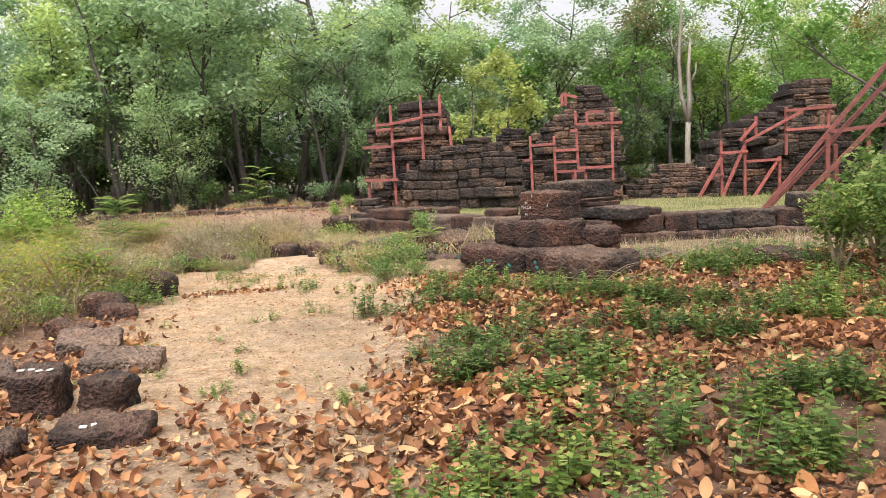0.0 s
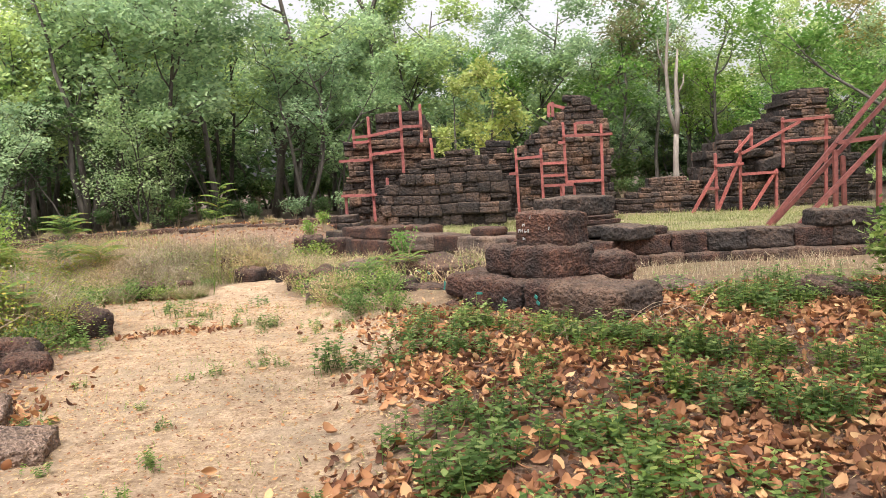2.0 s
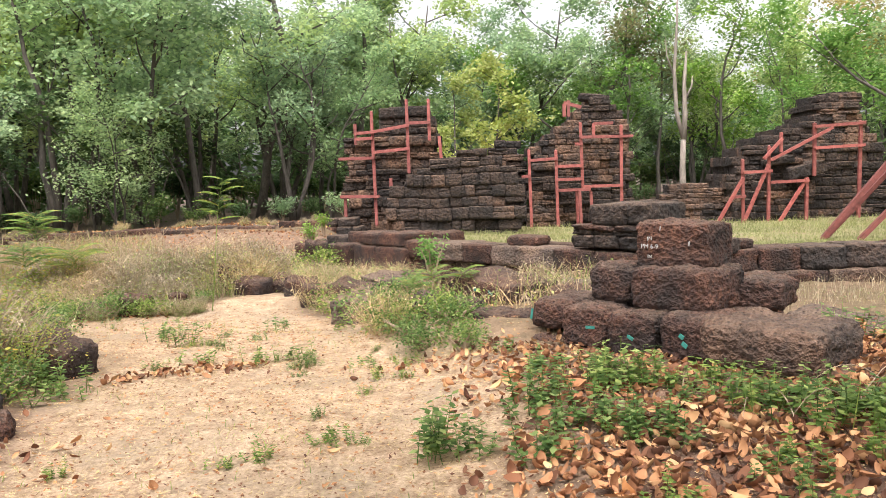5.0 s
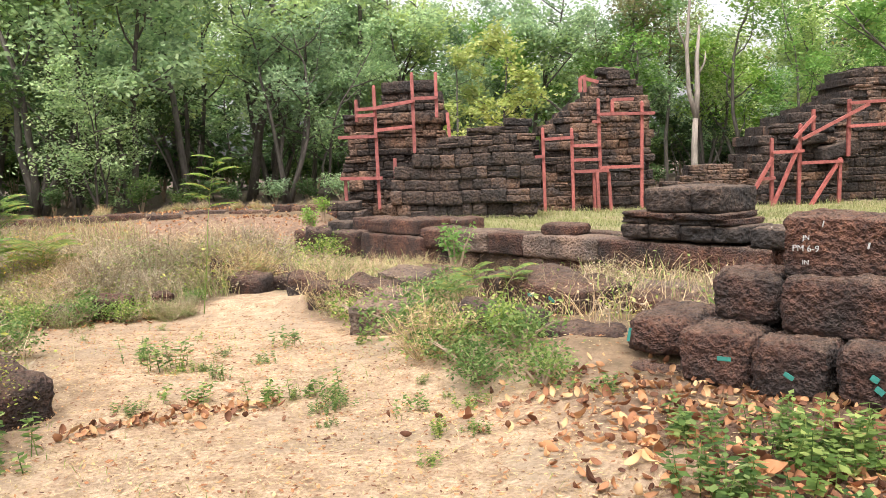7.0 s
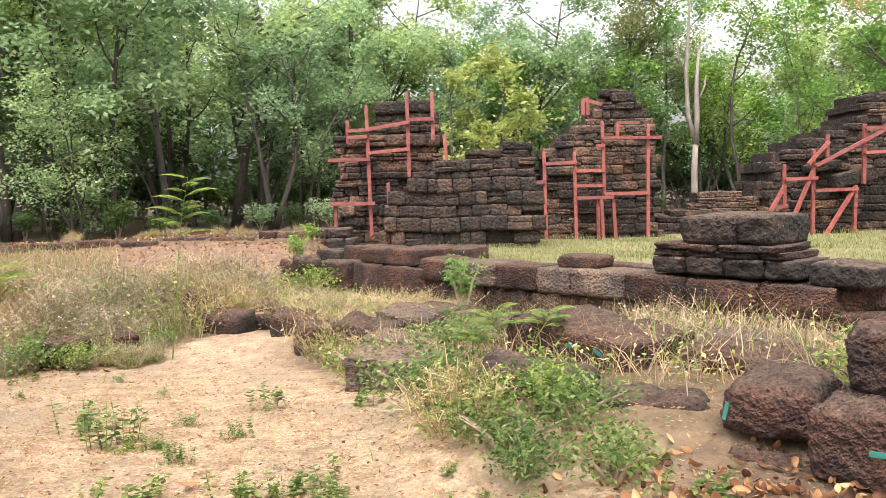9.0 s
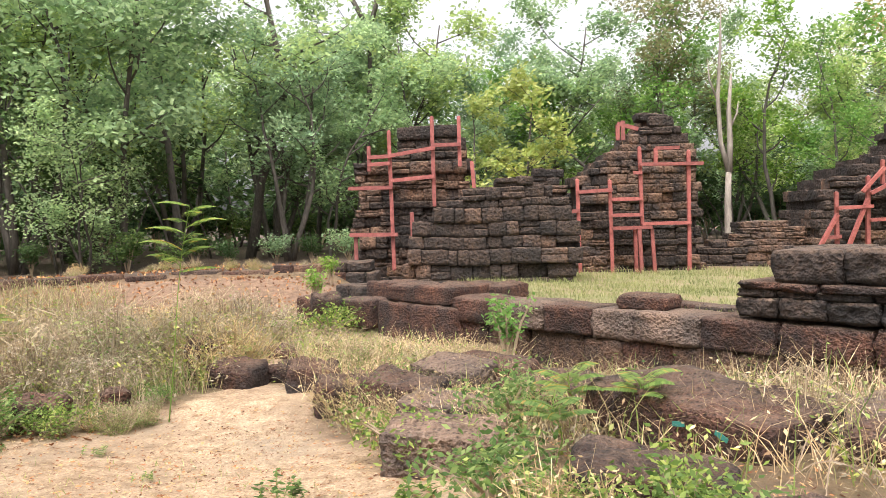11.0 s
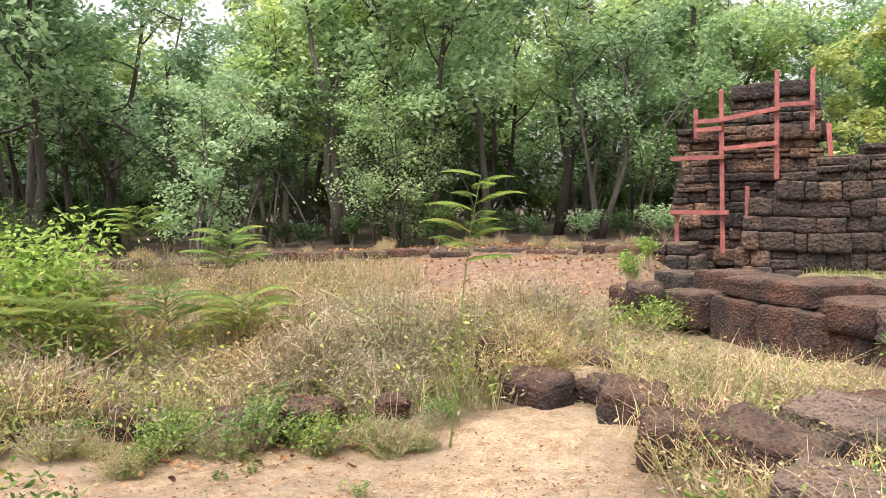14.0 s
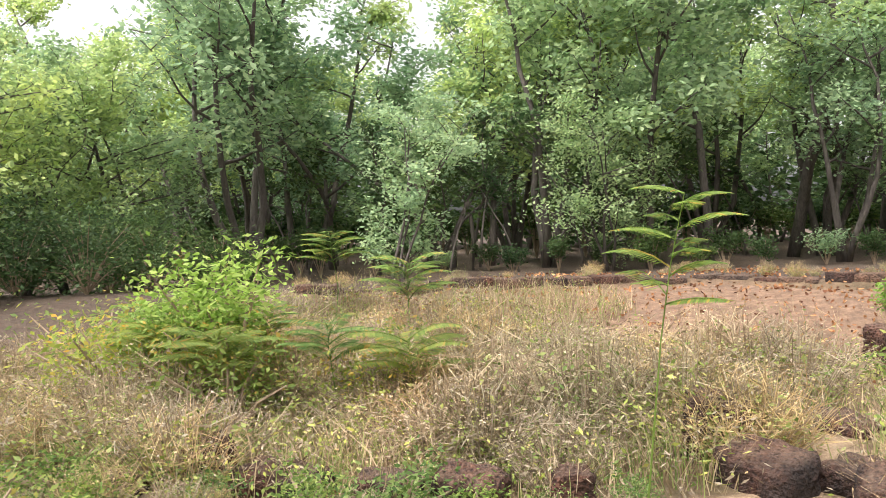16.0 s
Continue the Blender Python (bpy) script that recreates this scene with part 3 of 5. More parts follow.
# loose blocks and slabs: x, y, top, length, depth, height, turn, tilt x, tilt y, pale
LOOSE = (
    (-3.25, 4.85, 0.30, 0.33, 0.31, 0.36, 8, 7.8, 3.9, 0),
    (-2.83, 4.95, 0.21, 0.31, 0.28, 0.30, -6, 0, 5.2, 0),
    (-2.5, 4.28, 0.12, 0.53, 0.26, 0.24, 12, 18.2, 3.9, 0),
    (-2.98, 3.88, 0.17, 0.36, 0.34, 0.34, 20, 0, 10.4, 0),
    (-3.25, 5.95, 0.14, 0.62, 0.36, 0.14, 14, 10.4, 3.9, 1),
    (-3.85, 6.5, 0.19, 0.52, 0.34, 0.16, 24, 18.2, 6.5, 1),
    (-4.15, 5.5, 0.15, 0.43, 0.34, 0.24, 35, 7.8, 5.2, 1),
    (-4.5, 7.3, 0.17, 0.43, 0.34, 0.24, 10, 6.5, 11.7, 0),
    (-4.6, 8.4, 0.11, 0.36, 0.31, 0.26, 30, 10.4, 5.2, 0),
    (-4.95, 8.75, 0.17, 0.40, 0.34, 0.36, 5, 13, 15.6, 0),
    (-5.1, 10.3, 0.24, 0.62, 0.45, 0.42, -24, 5.2, 9.1, 0),
    (-5.75, 10.5, 0.26, 0.40, 0.40, 0.42, 12, 9.1, 0, 0),
    (-7.85, 14.72, -0.13, 0.66, 0.42, 0.36, 22, 8, 3.9, 0),
    (-8.45, 14.45, 0.0, 0.56, 0.36, 0.44, 60, 7.8, -20.8, 0),
    (-8.7, 14, -0.18, 0.32, 0.28, 0.32, 15, 0, 10.4, 0),
    (-7.12, 15.0, -0.1, 0.46, 0.36, 0.38, 35, 6.5, 7.8, 0),
    (-6.55, 15.15, -0.06, 0.44, 0.34, 0.42, 14, 5.2, 7.8, 0),
    (-6.1, 15.75, -0.08, 0.32, 0.28, 0.40, 40, 6.5, 0, 0),
    (-5.65, 17.05, 0.2, 0.46, 0.42, 0.62, 24, 5.2, 7.8, 0),
    (-5.12, 16.5, 0.0, 0.58, 0.42, 0.42, -20, 7.8, 5.2, 0),
    (-4.6, 16.75, -0.05, 0.42, 0.36, 0.40, -12, 5.2, 5.2, 0),
    (-4.25, 16.3, 0.02, 0.58, 0.5, 0.46, 16, 6.5, 3.9, 0),
    (-3.55, 16.15, -0.07, 0.74, 0.42, 0.38, -10, 6.5, 5.2, 0),
    (-2.75, 15.75, 0.10, 0.72, 0.48, 0.35, -34, 7.8, 3.9, 1),
    (-5, 18.2, -0.10, 0.56, 0.35, 0.26, -15, 5.2, 7.8, 0),
    (-4.4, 18, -0.08, 0.35, 0.28, 0.30, 30, 5.2, 7.8, 0),
    (-5, 21.2, 0.30, 0.50, 0.40, 0.40, 20, 15.6, 7.8, 0),
    (-5.3, 21.5, 0.22, 0.40, 0.35, 0.30, -30, 5.2, 13, 0),
    (-1.12, 13.1, 0.38, 1.45, 0.78, 0.36, -55, 2, 2, 0),
    (-0.2, 12.75, 0.27, 0.9, 0.7, 0.34, -50, 3, 3, 1),
    (-1.72, 12.0, 0.27, 0.80, 0.5, 0.34, -16, 3, 3, 0),
    (-1.1, 11.45, 0.22, 0.66, 0.4, 0.3, -20, 4, 3, 0),
    (-0.15, 12.25, 0.30, 0.88, 0.48, 0.34, -38, 3.9, 2.6, 0),
    (-2.45, 16.05, 0.06, 1.0, 0.62, 0.34, -18, 3, 3, 0),
    (-1.75, 15.0, 0.05, 1.15, 0.85, 0.36, -48, 3, 2, 0),
    (-2.75, 14.5, 0.02, 0.8, 0.5, 0.3, -20, 3, 3, 1),
    (-0.95, 14.6, 0.08, 0.9, 0.6, 0.3, -45, 3, 3, 1),
    (-2.8, 13.5, 0.08, 0.80, 0.48, 0.28, -10, 5.2, 2.6, 1),
    (0.3, 13.2, 0.18, 0.80, 0.48, 0.30, -46, 3.9, 3.9, 1),
    (1.35, 8.0, 0.17, 0.62, 0.42, 0.2, -20, 6, 4, 0),
    (3.1, 9.2, 0.35, 0.90, 0.50, 0.40, -30, 5.2, 7.8, 0),
    (-3.75, 15.55, 0.00, 0.60, 0.50, 0.36, 14, 4, 3, 0),
    (-3.2, 15.25, 0.06, 0.75, 0.50, 0.36, -25, 4, 3, 0),
    (2, 10.6, 0.20, 1.10, 0.50, 0.26, -46, 3.9, 5.2, 1),
)
for k, (x, y, top, sx, sy, sz, turn, tx, ty, worn) in enumerate(LOOSE):
    kind = "worn pale laterite slab half sunk among dry grass" if worn else "dark pitted laterite block half sunk in the ground"
    low = min(top - sz, gz(x, y) - 0.03)
    ob = laterite_block(x, y, low, sx, sy, top - low, turn, LATERITE_PALE if worn else LATERITE, k * 1.37 + 20, 13, 0.025 if worn else 0.045 if k < 6 else 0.065, (tx, ty), kind, 0.022 if worn else 0.045 if k < 6 else 0.075)
    if x == -1.12:
        for px, lean in ((0.42, 20), (0.12, -10)):
            me = mesh_of("paint_mark", *stone_verts(0.045, 0.004, 0.016, 2, 0.003, 0.0, 1), TEAL)
            child("paint_mark", me, ob, m=pose(px, -sy / 2 - 0.02, 0.06, 0, lean, 0))
    if k in (0, 2):
        for i in range(4):
            me = mesh_of("paint_mark", *stone_verts(0.022, 0.016, 0.003, 2, 0.003, 0, 1), WHITE)
            child("paint_mark", me, ob, m=pose(-0.09 + i * 0.06, -0.05 + 0.02 * (i % 2), (top - low) / 2 + 0.012, 0, 0, 20 * i))


# ---- ruined towers ----
def rubble(parent, rng, a, b, y, z, h, mats, size, seed):
    """A wandering course of uneven stones, some split in two, with open joints and missing corners."""
    x = a
    while x < b - 0.04:
        w = rng.uniform(*size) * rng.choice((0.7, 1.0, 1.0, 1.3))
        if b - x - w < 0.16:
            w = b - x
        sag = 0.09 * noise.noise(Vector((x * 0.55 + seed, z * 0.4, 3.0)))
        spot = noise.noise(Vector((x * 0.6, z * 0.6, seed))) * 0.9 + 0.5 + rng.uniform(-0.2, 0.2)
        mat = mats[min(len(mats) - 1, max(0, int(spot * len(mats))))]
        split = rng.random()
        rows = ((0.0, 1.0),) if split > 0.2 else ((0.0, 0.55), (0.55, 1.0)) if split > 0.08 else ((0.0, 0.42), (0.42, 1.0))
        for lo, hi in rows:
            out = rng.uniform(-0.045, 0.03) - (0.1 if rng.random() < 0.06 else 0.0)
            ob = child("stone", shared_stone(mat, rng.randrange(9), 4), parent)
            ob.matrix_basis = pose(x + w / 2, y + 0.21 - out, z + sag + h * (lo + hi) / 2, rng.uniform(-2, 2), rng.uniform(-2, 2), rng.uniform(-3, 3)) @ Matrix.Diagonal((w * rng.uniform(0.97, 1.02), 0.42, h * (hi - lo) * rng.uniform(0.99, 1.06), 1))
        x += w


def ruin(name, label, profile, y, depth, z0, mats, seed, course=0.25, size=(0.28, 0.6), lean=0.02):
    """A ruined mass whose outline is given as pairs of height and (left, right); stones on its front and sides, a dark core inside."""
    rng = random.Random(seed)
    thing = empty(name, label, "ruin")
    hs = [p[0] for p in profile]
    lefts, rights = [p[1] for p in profile], [p[2] for p in profile]
    pile = Pile()
    z = z0
    while z < hs[-1] - 0.05:
        h = course * rng.uniform(0.7, 1.35)
        mid = z + h / 2
        a, b = float(np.interp(mid, hs, lefts)), float(np.interp(mid, hs, rights))
        yy = y + (mid - z0) * lean + rng.uniform(-0.05, 0.05)
        if b - a > 0.15:
            a, b = a + rng.uniform(-0.16, 0.12), b + rng.uniform(-0.12, 0.16)
            rubble(thing, rng, a, b, yy, z, h, mats, size, seed)
            lay_course(thing, rng, (a, yy + depth), (a, yy + 0.42), z, z + h, 0.4, mats, 3, (0.4, 0.7), 0.04)
            lay_course(thing, rng, (b, yy + 0.42), (b, yy + depth), z, z + h, 0.4, mats, 3, (0.4, 0.7), 0.04)
            v, f = stone_verts((b - a) / 2 - 0.12, depth / 2 - 0.15, h / 2 + 0.02, 2, 0.05, 0.03, z)
            pile.add([p + Vector(((a + b) / 2, yy + depth / 2, mid)) for p in v], f)
        z += h
    child("core", mesh_of("core", pile.v, pile.f, mats[0]), thing, "rubble core")
    return thing


MIXED = [SANDSTONE, BLACKSTONE]
DARK = [BLACKSTONE, BLACKSTONE, SANDSTONE]
ruin("ruined_tower", "half-collapsed sandstone tower base shored with red frames",
     ((-0.2, -5.5, -2.3), (1.2, -5.45, -2.35), (2.3, -5.4, -2.4), (2.75, -5.3, -2.6)), 28.4, 2.6, -0.2, MIXED, 21)
ruin("ruined_wall", "upper broken tower masonry with black crust above the tower base",
     ((2.7, -4.5, -2.55), (3.3, -4.45, -2.6), (3.75, -4.3, -2.75)), 28.6, 1.8, 2.7, DARK, 22)
ruin("ruined_wall", "dark rounded masonry wall between two towers, black lichen",
     ((-0.3, -4.1, 0.04), (1.15, -3.87, -0.02), (1.6, -3.45, -0.08), (1.95, -2.95, -0.22), (2.15, -2.45, -0.65), (2.32, -1.95, -1.1)), 26.7, 1.5, -0.3, [BLACKSTONE, BLACKSTONE, BLACKSTONE, SANDSTONE], 23, 0.27, (0.3, 0.55))
ruin("ruined_tower", "tall ruined sandstone tower shored with red frames",
     ((-0.2, 0.48, 3.9), (2.6, 0.58, 3.85), (2.88, 1.04, 3.8), (3.2, 1.56, 3.69), (3.53, 1.85, 3.62), (3.76, 2.07, 3.5), (4.0, 2.45, 3.38), (4.18, 2.65, 3.15)), 30.0, 2.4, -0.2, MIXED, 24, 0.23)
ruin("ruined_wall", "low tumbled wall of dark stones behind the terrace",
     ((-0.3, 3.9, 9.0), (0.4, 4.0, 9.0), (0.75, 5.2, 9.0), (1.05, 5.4, 6.6)), 30.9, 1.0, -0.3, DARK, 25, 0.2)
ruin("ruined_tower", "collapsed stepped sandstone tower shored with red frames",
     ((-0.3, 7.2, 13.0), (0.9, 7.2, 12.8), (1.9, 7.3, 12.2), (2.5, 8.2, 11.9), (3.0, 9.6, 11.75), (3.35, 10.0, 11.5), (3.8, 10.35, 11.35)), 30.2, 2.6, -0.3, DARK, 26, 0.24)
ruin("ruined_wall", "projecting tower porch of sandstone rubble with a pale broken lintel",
     ((-0.3, 7.6, 9.6), (0.9, 7.7, 9.6), (1.35, 8.3, 9.6), (1.75, 8.5, 9.3)), 29.7, 0.9, -0.3, MIXED, 27, 0.22)
ruin("ruined_wall", "dark masonry remnant behind the middle wall",
     ((0.0, -0.9, 0.5), (2.3, -0.8, 0.35), (2.85, -0.6, 0.1)), 31.0, 1.0, 0.0, DARK, 28)
for x, y, z, sx, sz, turn, tilt in ((9.35, 29.8, 1.3, 1.3, 0.42, 8, -12), (8.6, 29.9, 1.72, 0.9, 0.25, -6, -8), (10.7, 30.9, 3.75, 1.2, 0.26, 3, -3), (2.7, 30.6, 4.05, 0.9, 0.24, -4, 4)):
    laterite_block(x, y, z, sx, 0.8, sz, turn, BLACKSTONE, x * 1.3, 8, 0.04, (0, tilt), "displaced dark stone resting on the ruined tower")


# ---- shoring frames ----
def beam(parent, name, a, b, w=0.095, mat=RED):
    a, b = Vector(a), Vector(b)
    d = b - a
    key = ("beam", mat.name)
    if key not in STONES:
        STONES[key] = mesh_of("beam", *stone_verts(0.5, 0.5, 0.5, 2, 0.04, 0.0, 1), mat)
    ob = child(name, STONES[key], parent)
    ob.matrix_basis = Matrix.Translation((a + b) / 2) @ d.to_track_quat("Z", "X").to_matrix().to_4x4() @ Matrix.Diagonal((w, w, d.length, 1))
    return ob


def frame_of(label, y, members, w=0.095, mat=RED):
    """A shoring frame: members are kind, x, z, x, z and steps towards the viewer at each end."""
    thing = empty("shoring_frame", label, "shoring frame", "red shoring frames")
    for kind, x0, z0, x1, z1, *s in members:
        s = s or (0, 0)
        beam(thing, kind, (x0, y - s[0], z0), (x1, y - s[-1], z1), w, mat)
    return thing


frame_of("red painted timber shoring frame against the tower base", 28.1, (
    ("post", -4.44, 0.2, -4.48, 3.8), ("post", -3.37, 1.8, -3.38, 4.12), ("post", -2.7, 2.8, -2.7, 4.1), ("post", -5.0, 2.75, -5.0, 3.4),
    ("beam", -5.55, 2.33, -4.4, 2.33, 0.13, 0.13), ("beam", -5.55, 1.16, -4.3, 1.14, 0.13, 0.13), ("beam", -4.5, 3.12, -3.3, 3.3, 0.13, 0.13), ("beam", -3.4, 3.36, -2.65, 3.36, 0.13, 0.13),
    ("beam", -4.45, 2.5, -3.35, 2.58, 0.13, 0.13), ("beam", -5.0, 3.1, -4.45, 3.12, 0.13, 0.13), ("beam", -5.0, 2.92, -4.45, 2.94, 0.13, 0.13), ("post", -5.4, 0.2, -5.4, 1.1), ("post", -3.95, 0.5, -3.95, 1.7), ("post", -2.35, 2.2, -2.4, 2.95)))
frame_of("red painted timber shoring frame propping the tall tower", 29.6, (
    ("post", 0.5, -0.12, 0.46, 2.5), ("post", 1.37, -0.12, 1.34, 2.45), ("post", 2.2, 1.15, 2.15, 3.32), ("post", 3.45, -0.12, 3.47, 3.2), ("post", 3.85, 0.0, 3.8, 3.05, -1.2, -1.2),
    ("beam", 0.45, 2.12, 1.4, 2.16, 0.12, 0.12), ("beam", 1.35, 1.9, 2.2, 1.9, 0.12, 0.12), ("beam", 1.35, 1.47, 2.2, 1.47, 0.12, 0.12), ("beam", 1.35, 1.12, 2.45, 1.12, 0.12, 0.12),
    ("beam", 2.1, 2.82, 3.85, 2.8, 0.12, 0.12), ("beam", 2.15, 1.22, 3.5, 1.22, 0.12, 0.12), ("beam", 2.55, 3.24, 3.2, 3.24, 0.12, 0.12), ("post", 2.56, 2.8, 2.56, 3.25, 0.12, 0.12),
    ("post", 2.02, -0.12, 2.0, 1.1), ("post", 2.1, -0.12, 2.05, 1.1, 0.3, 0.3), ("post", 2.52, -0.12, 2.45, 1.1), ("beam", 0.2, 1.6, 0.5, 1.62, 0.1, 0.1), ("beam", 1.95, 2.6, 2.2, 2.6, 0.1, 0.1)))
frame_of("short red timber stub frame at the tower top", 30.3, (("post", 1.72, 3.55, 1.72, 4.0), ("post", 1.86, 3.55, 1.86, 4.1), ("brace", 1.7, 4.02, 2.3, 3.85)), 0.11)
frame_of("red timber shoring frame with raking props on the collapsed tower", 29.35, (
    ("post", 7.3, -0.2, 7.28, 1.95), ("post", 8.1, -0.2, 8.12, 2.35), ("post", 9.55, 1.3, 9.55, 3.02), ("post", 10.95, -0.2, 11.0, 3.05), ("post", 9.3, -0.2, 9.32, 1.3),
    ("brace", 6.3, -0.25, 7.3, 1.35, 0.3, 0.05), ("brace", 7.15, -0.25, 8.1, 1.75, 0.3, 0.05), ("brace", 8.25, -0.25, 9.3, 1.25, 0.3, 0.05), ("brace", 8.1, 1.85, 10.1, 2.85, 0.13, 0.13),
    ("brace", 7.9, 1.9, 8.5, 2.55, 0.13, 0.13), ("beam", 7.25, 1.5, 8.2, 1.52, 0.12, 0.12), ("beam", 8.1, 1.16, 9.35, 1.18, 0.12, 0.12), ("beam", 9.5, 2.88, 11.1, 2.95, 0.12, 0.12), ("beam", 9.5, 2.2, 11.1, 2.25, 0.12, 0.12), ("beam", 6.85, 0.72, 7.35, 0.74, 0.12, 0.12), ("post", 8.5, 2.1, 8.5, 2.75)))
frame_of("maroon timber raking shores standing on the grass terrace", 21.4, (
    ("brace", 6.3, -0.1, 11.5, 5.95), ("brace", 6.55, -0.1, 11.6, 5.2, -0.4, -0.4), ("brace", 6.75, -0.1, 11.6, 4.75, 0.7, 0.7), ("post", 7.95, -0.1, 7.95, 1.75, 0.13, 0.13), ("post", 8.75, -0.05, 8.75, 1.95, 0.6, 0.6),
    ("beam", 7.9, 1.9, 11.5, 2.2, 0.26, 0.26), ("post", 8.35, -0.05, 8.3, 1.6, -0.3, -0.3), ("post", 11.2, -0.1, 11.2, 5.5, 0.13, 0.13)), 0.1, MAROON)


# ---- trees ----
def tree_meshes(seed, height, stems, low, radius, leaf, count, mat, bark_mat=BARK, girth=0.16, flat=0.75):
    """Trunk with limbs and twigs, and a crown of separate leaves in clumps at the twigs."""
    rnd, rng = random.Random(seed), np.random.default_rng(seed)
    pile, ends = Pile(), []

    def limb(start, way, length, r0, depth, steps=5):
        pts, p, d = [start], start.copy(), way.normalized()
        for _ in range(steps):
            d = (d + Vector((rnd.gauss(0, 0.16), rnd.gauss(0, 0.16), rnd.gauss(0.05, 0.1)))).normalized()
            p = p + d * (length / steps)
            pts.append(p.copy())
        pile.add(*tube(pts, [r0 * (1 - 0.8 * i / steps) for i in range(steps + 1)], (6, 4, 3)[depth]))
        return pts

    for s in range(stems):
        w = rnd.uniform(0, 6.28)
        lean = 0.05 if stems == 1 else rnd.uniform(0.15, 0.4)
        top = height * rnd.uniform(0.8, 0.92)
        main = limb(Vector((math.cos(w) * 0.18 * (stems > 1), math.sin(w) * 0.18 * (stems > 1), -0.15)), Vector((math.cos(w) * lean, math.sin(w) * lean, 1)), top, girth * rnd.uniform(0.75, 1.1) * (1 if stems == 1 else 0.75), 0, 8)
        count_limbs = rnd.randint(9, 12) if stems == 1 else rnd.randint(6, 8)
        for i in range(count_limbs):
            f = low + (1 - low) * (i + rnd.random()) / count_limbs
            k = min(int(f * 8), 7)
            start = main[k].lerp(main[k + 1], f * 8 - k)
            v = rnd.uniform(0, 6.28)
            reach = radius * math.sqrt(max(0.12, 1 - ((f - 0.55) / 0.6) ** 2)) * rnd.uniform(0.7, 1.1)
            arm = limb(start, Vector((math.cos(v), math.sin(v), rnd.uniform(0.15, 0.8))), reach, girth * 0.35 * (1.15 - f * 0.6), 1)
            for j in range(5):
                q = arm[min(5, 2 + j // 2 + rnd.randint(0, 1))]
                tw = limb(q, Vector((rnd.gauss(0, 1), rnd.gauss(0, 1), rnd.gauss(0.25, 0.5))), reach * rnd.uniform(0.25, 0.5), girth * 0.1, 2, 3)
                ends += [tw[-1], tw[2], tw[1]]
            ends += [arm[-1], arm[4]]
        ends += [main[-1], main[-2]]
    ends = np.array([tuple(e) for e in ends])
    ends = ends[ends[:, 2] > height * low * 0.55]
    weight = rng.gamma(0.9, 1.0, len(ends))
    pick = rng.choice(len(ends), count, p=weight / weight.sum())
    quads = leaf_quads(rng, ends[pick], leaf * 0.88, 0.3, 0.5, radius * 0.105)
    return smoothed(mesh_of("trunk", pile.v, pile.f, bark_mat)), quad_mesh("crown", quads, mat)


def plant(name, trunk_me, crown_me, label, category, group):
    ob = new(name)
    child("trunk", trunk_me, ob)
    if crown_me:
        child("crown", crown_me, ob)
    return tagged(ob, label, category, group)


KINDS = (
    ("tall forest tree with feathery mid-green crown", tree_meshes(31, 13.5, 1, 0.3, 3.6, 0.27, 7000, LEAF_MID)),
    ("many-stemmed forest tree with dark trunks and green crown", tree_meshes(32, 12.0, 4, 0.36, 3.3, 0.27, 7200, LEAF_MID, girth=0.19)),
    ("dense dark green forest tree draped in creepers", tree_meshes(33, 11.5, 2, 0.28, 2.9, 0.25, 7000, LEAF_DARK)),
    ("bright green broad-leaved tree around the ruins", tree_meshes(34, 12.0, 2, 0.24, 3.4, 0.27, 6200, LEAF_BRIGHT)),
    ("young yellow-green tree behind the ruined wall", tree_meshes(35, 6.4, 1, 0.3, 1.7, 0.22, 2000, LEAF_YELLOW, girth=0.08)),
    ("thin olive-brown tree with sparse crown", tree_meshes(36, 13.5, 1, 0.45, 4.0, 0.25, 3600, LEAF_OLIVE)),
    ("slender tall tree with a high light crown", tree_meshes(37, 15.5, 1, 0.42, 2.8, 0.29, 3600, LEAF_MID, girth=0.2)),
    ("low spreading forest-edge tree with drooping green leaves", tree_meshes(38, 7.5, 3, 0.12, 2.8, 0.2, 7500, LEAF_MID, girth=0.12)),
    ("distant green forest tree in the woods", tree_meshes(41, 13.0, 1, 0.3, 3.8, 0.44, 1900, LEAF_MID)),
    ("distant dark green forest tree in the woods", tree_meshes(42, 12.0, 2, 0.25, 3.6, 0.44, 1900, LEAF_DARK)),
    ("feathery pale green shrub tree before the forest", tree_meshes(39, 5.6, 3, 0.08, 1.7, 0.16, 4500, LEAF_MID, girth=0.06)),
    ("slim young forest tree with thin dark stem", tree_meshes(43, 6.0, 1, 0.45, 1.1, 0.22, 450, LEAF_SHADED, girth=0.06)),
)
FIRST = {}


def grow(kind, az, dist, scale=1.0, turn=0.0, squash=1.0, eye=(-2.3, 8.0)):
    """A tree at an angle to the left of straight ahead and a distance, seen from the middle of the walk."""
    x, y = eye[0] - dist * math.sin(radians(az)), eye[1] + dist * math.cos(radians(az))
    z = gz(x, y) - 0.05
    label, (tm, cm) = KINDS[kind]
    m = pose(x, y, z, 0, 0, turn) @ Matrix.Diagonal((scale, scale, scale * squash, 1))
    if kind not in FIRST:
        FIRST[kind] = plant("tree", tm, cm, label, "tree", "forest trees")
        FIRST[kind].matrix_basis = m
        return FIRST[kind]
    made = copy_thing(FIRST[kind], pose(0, 0, 0))
    made.matrix_basis = m
    return made


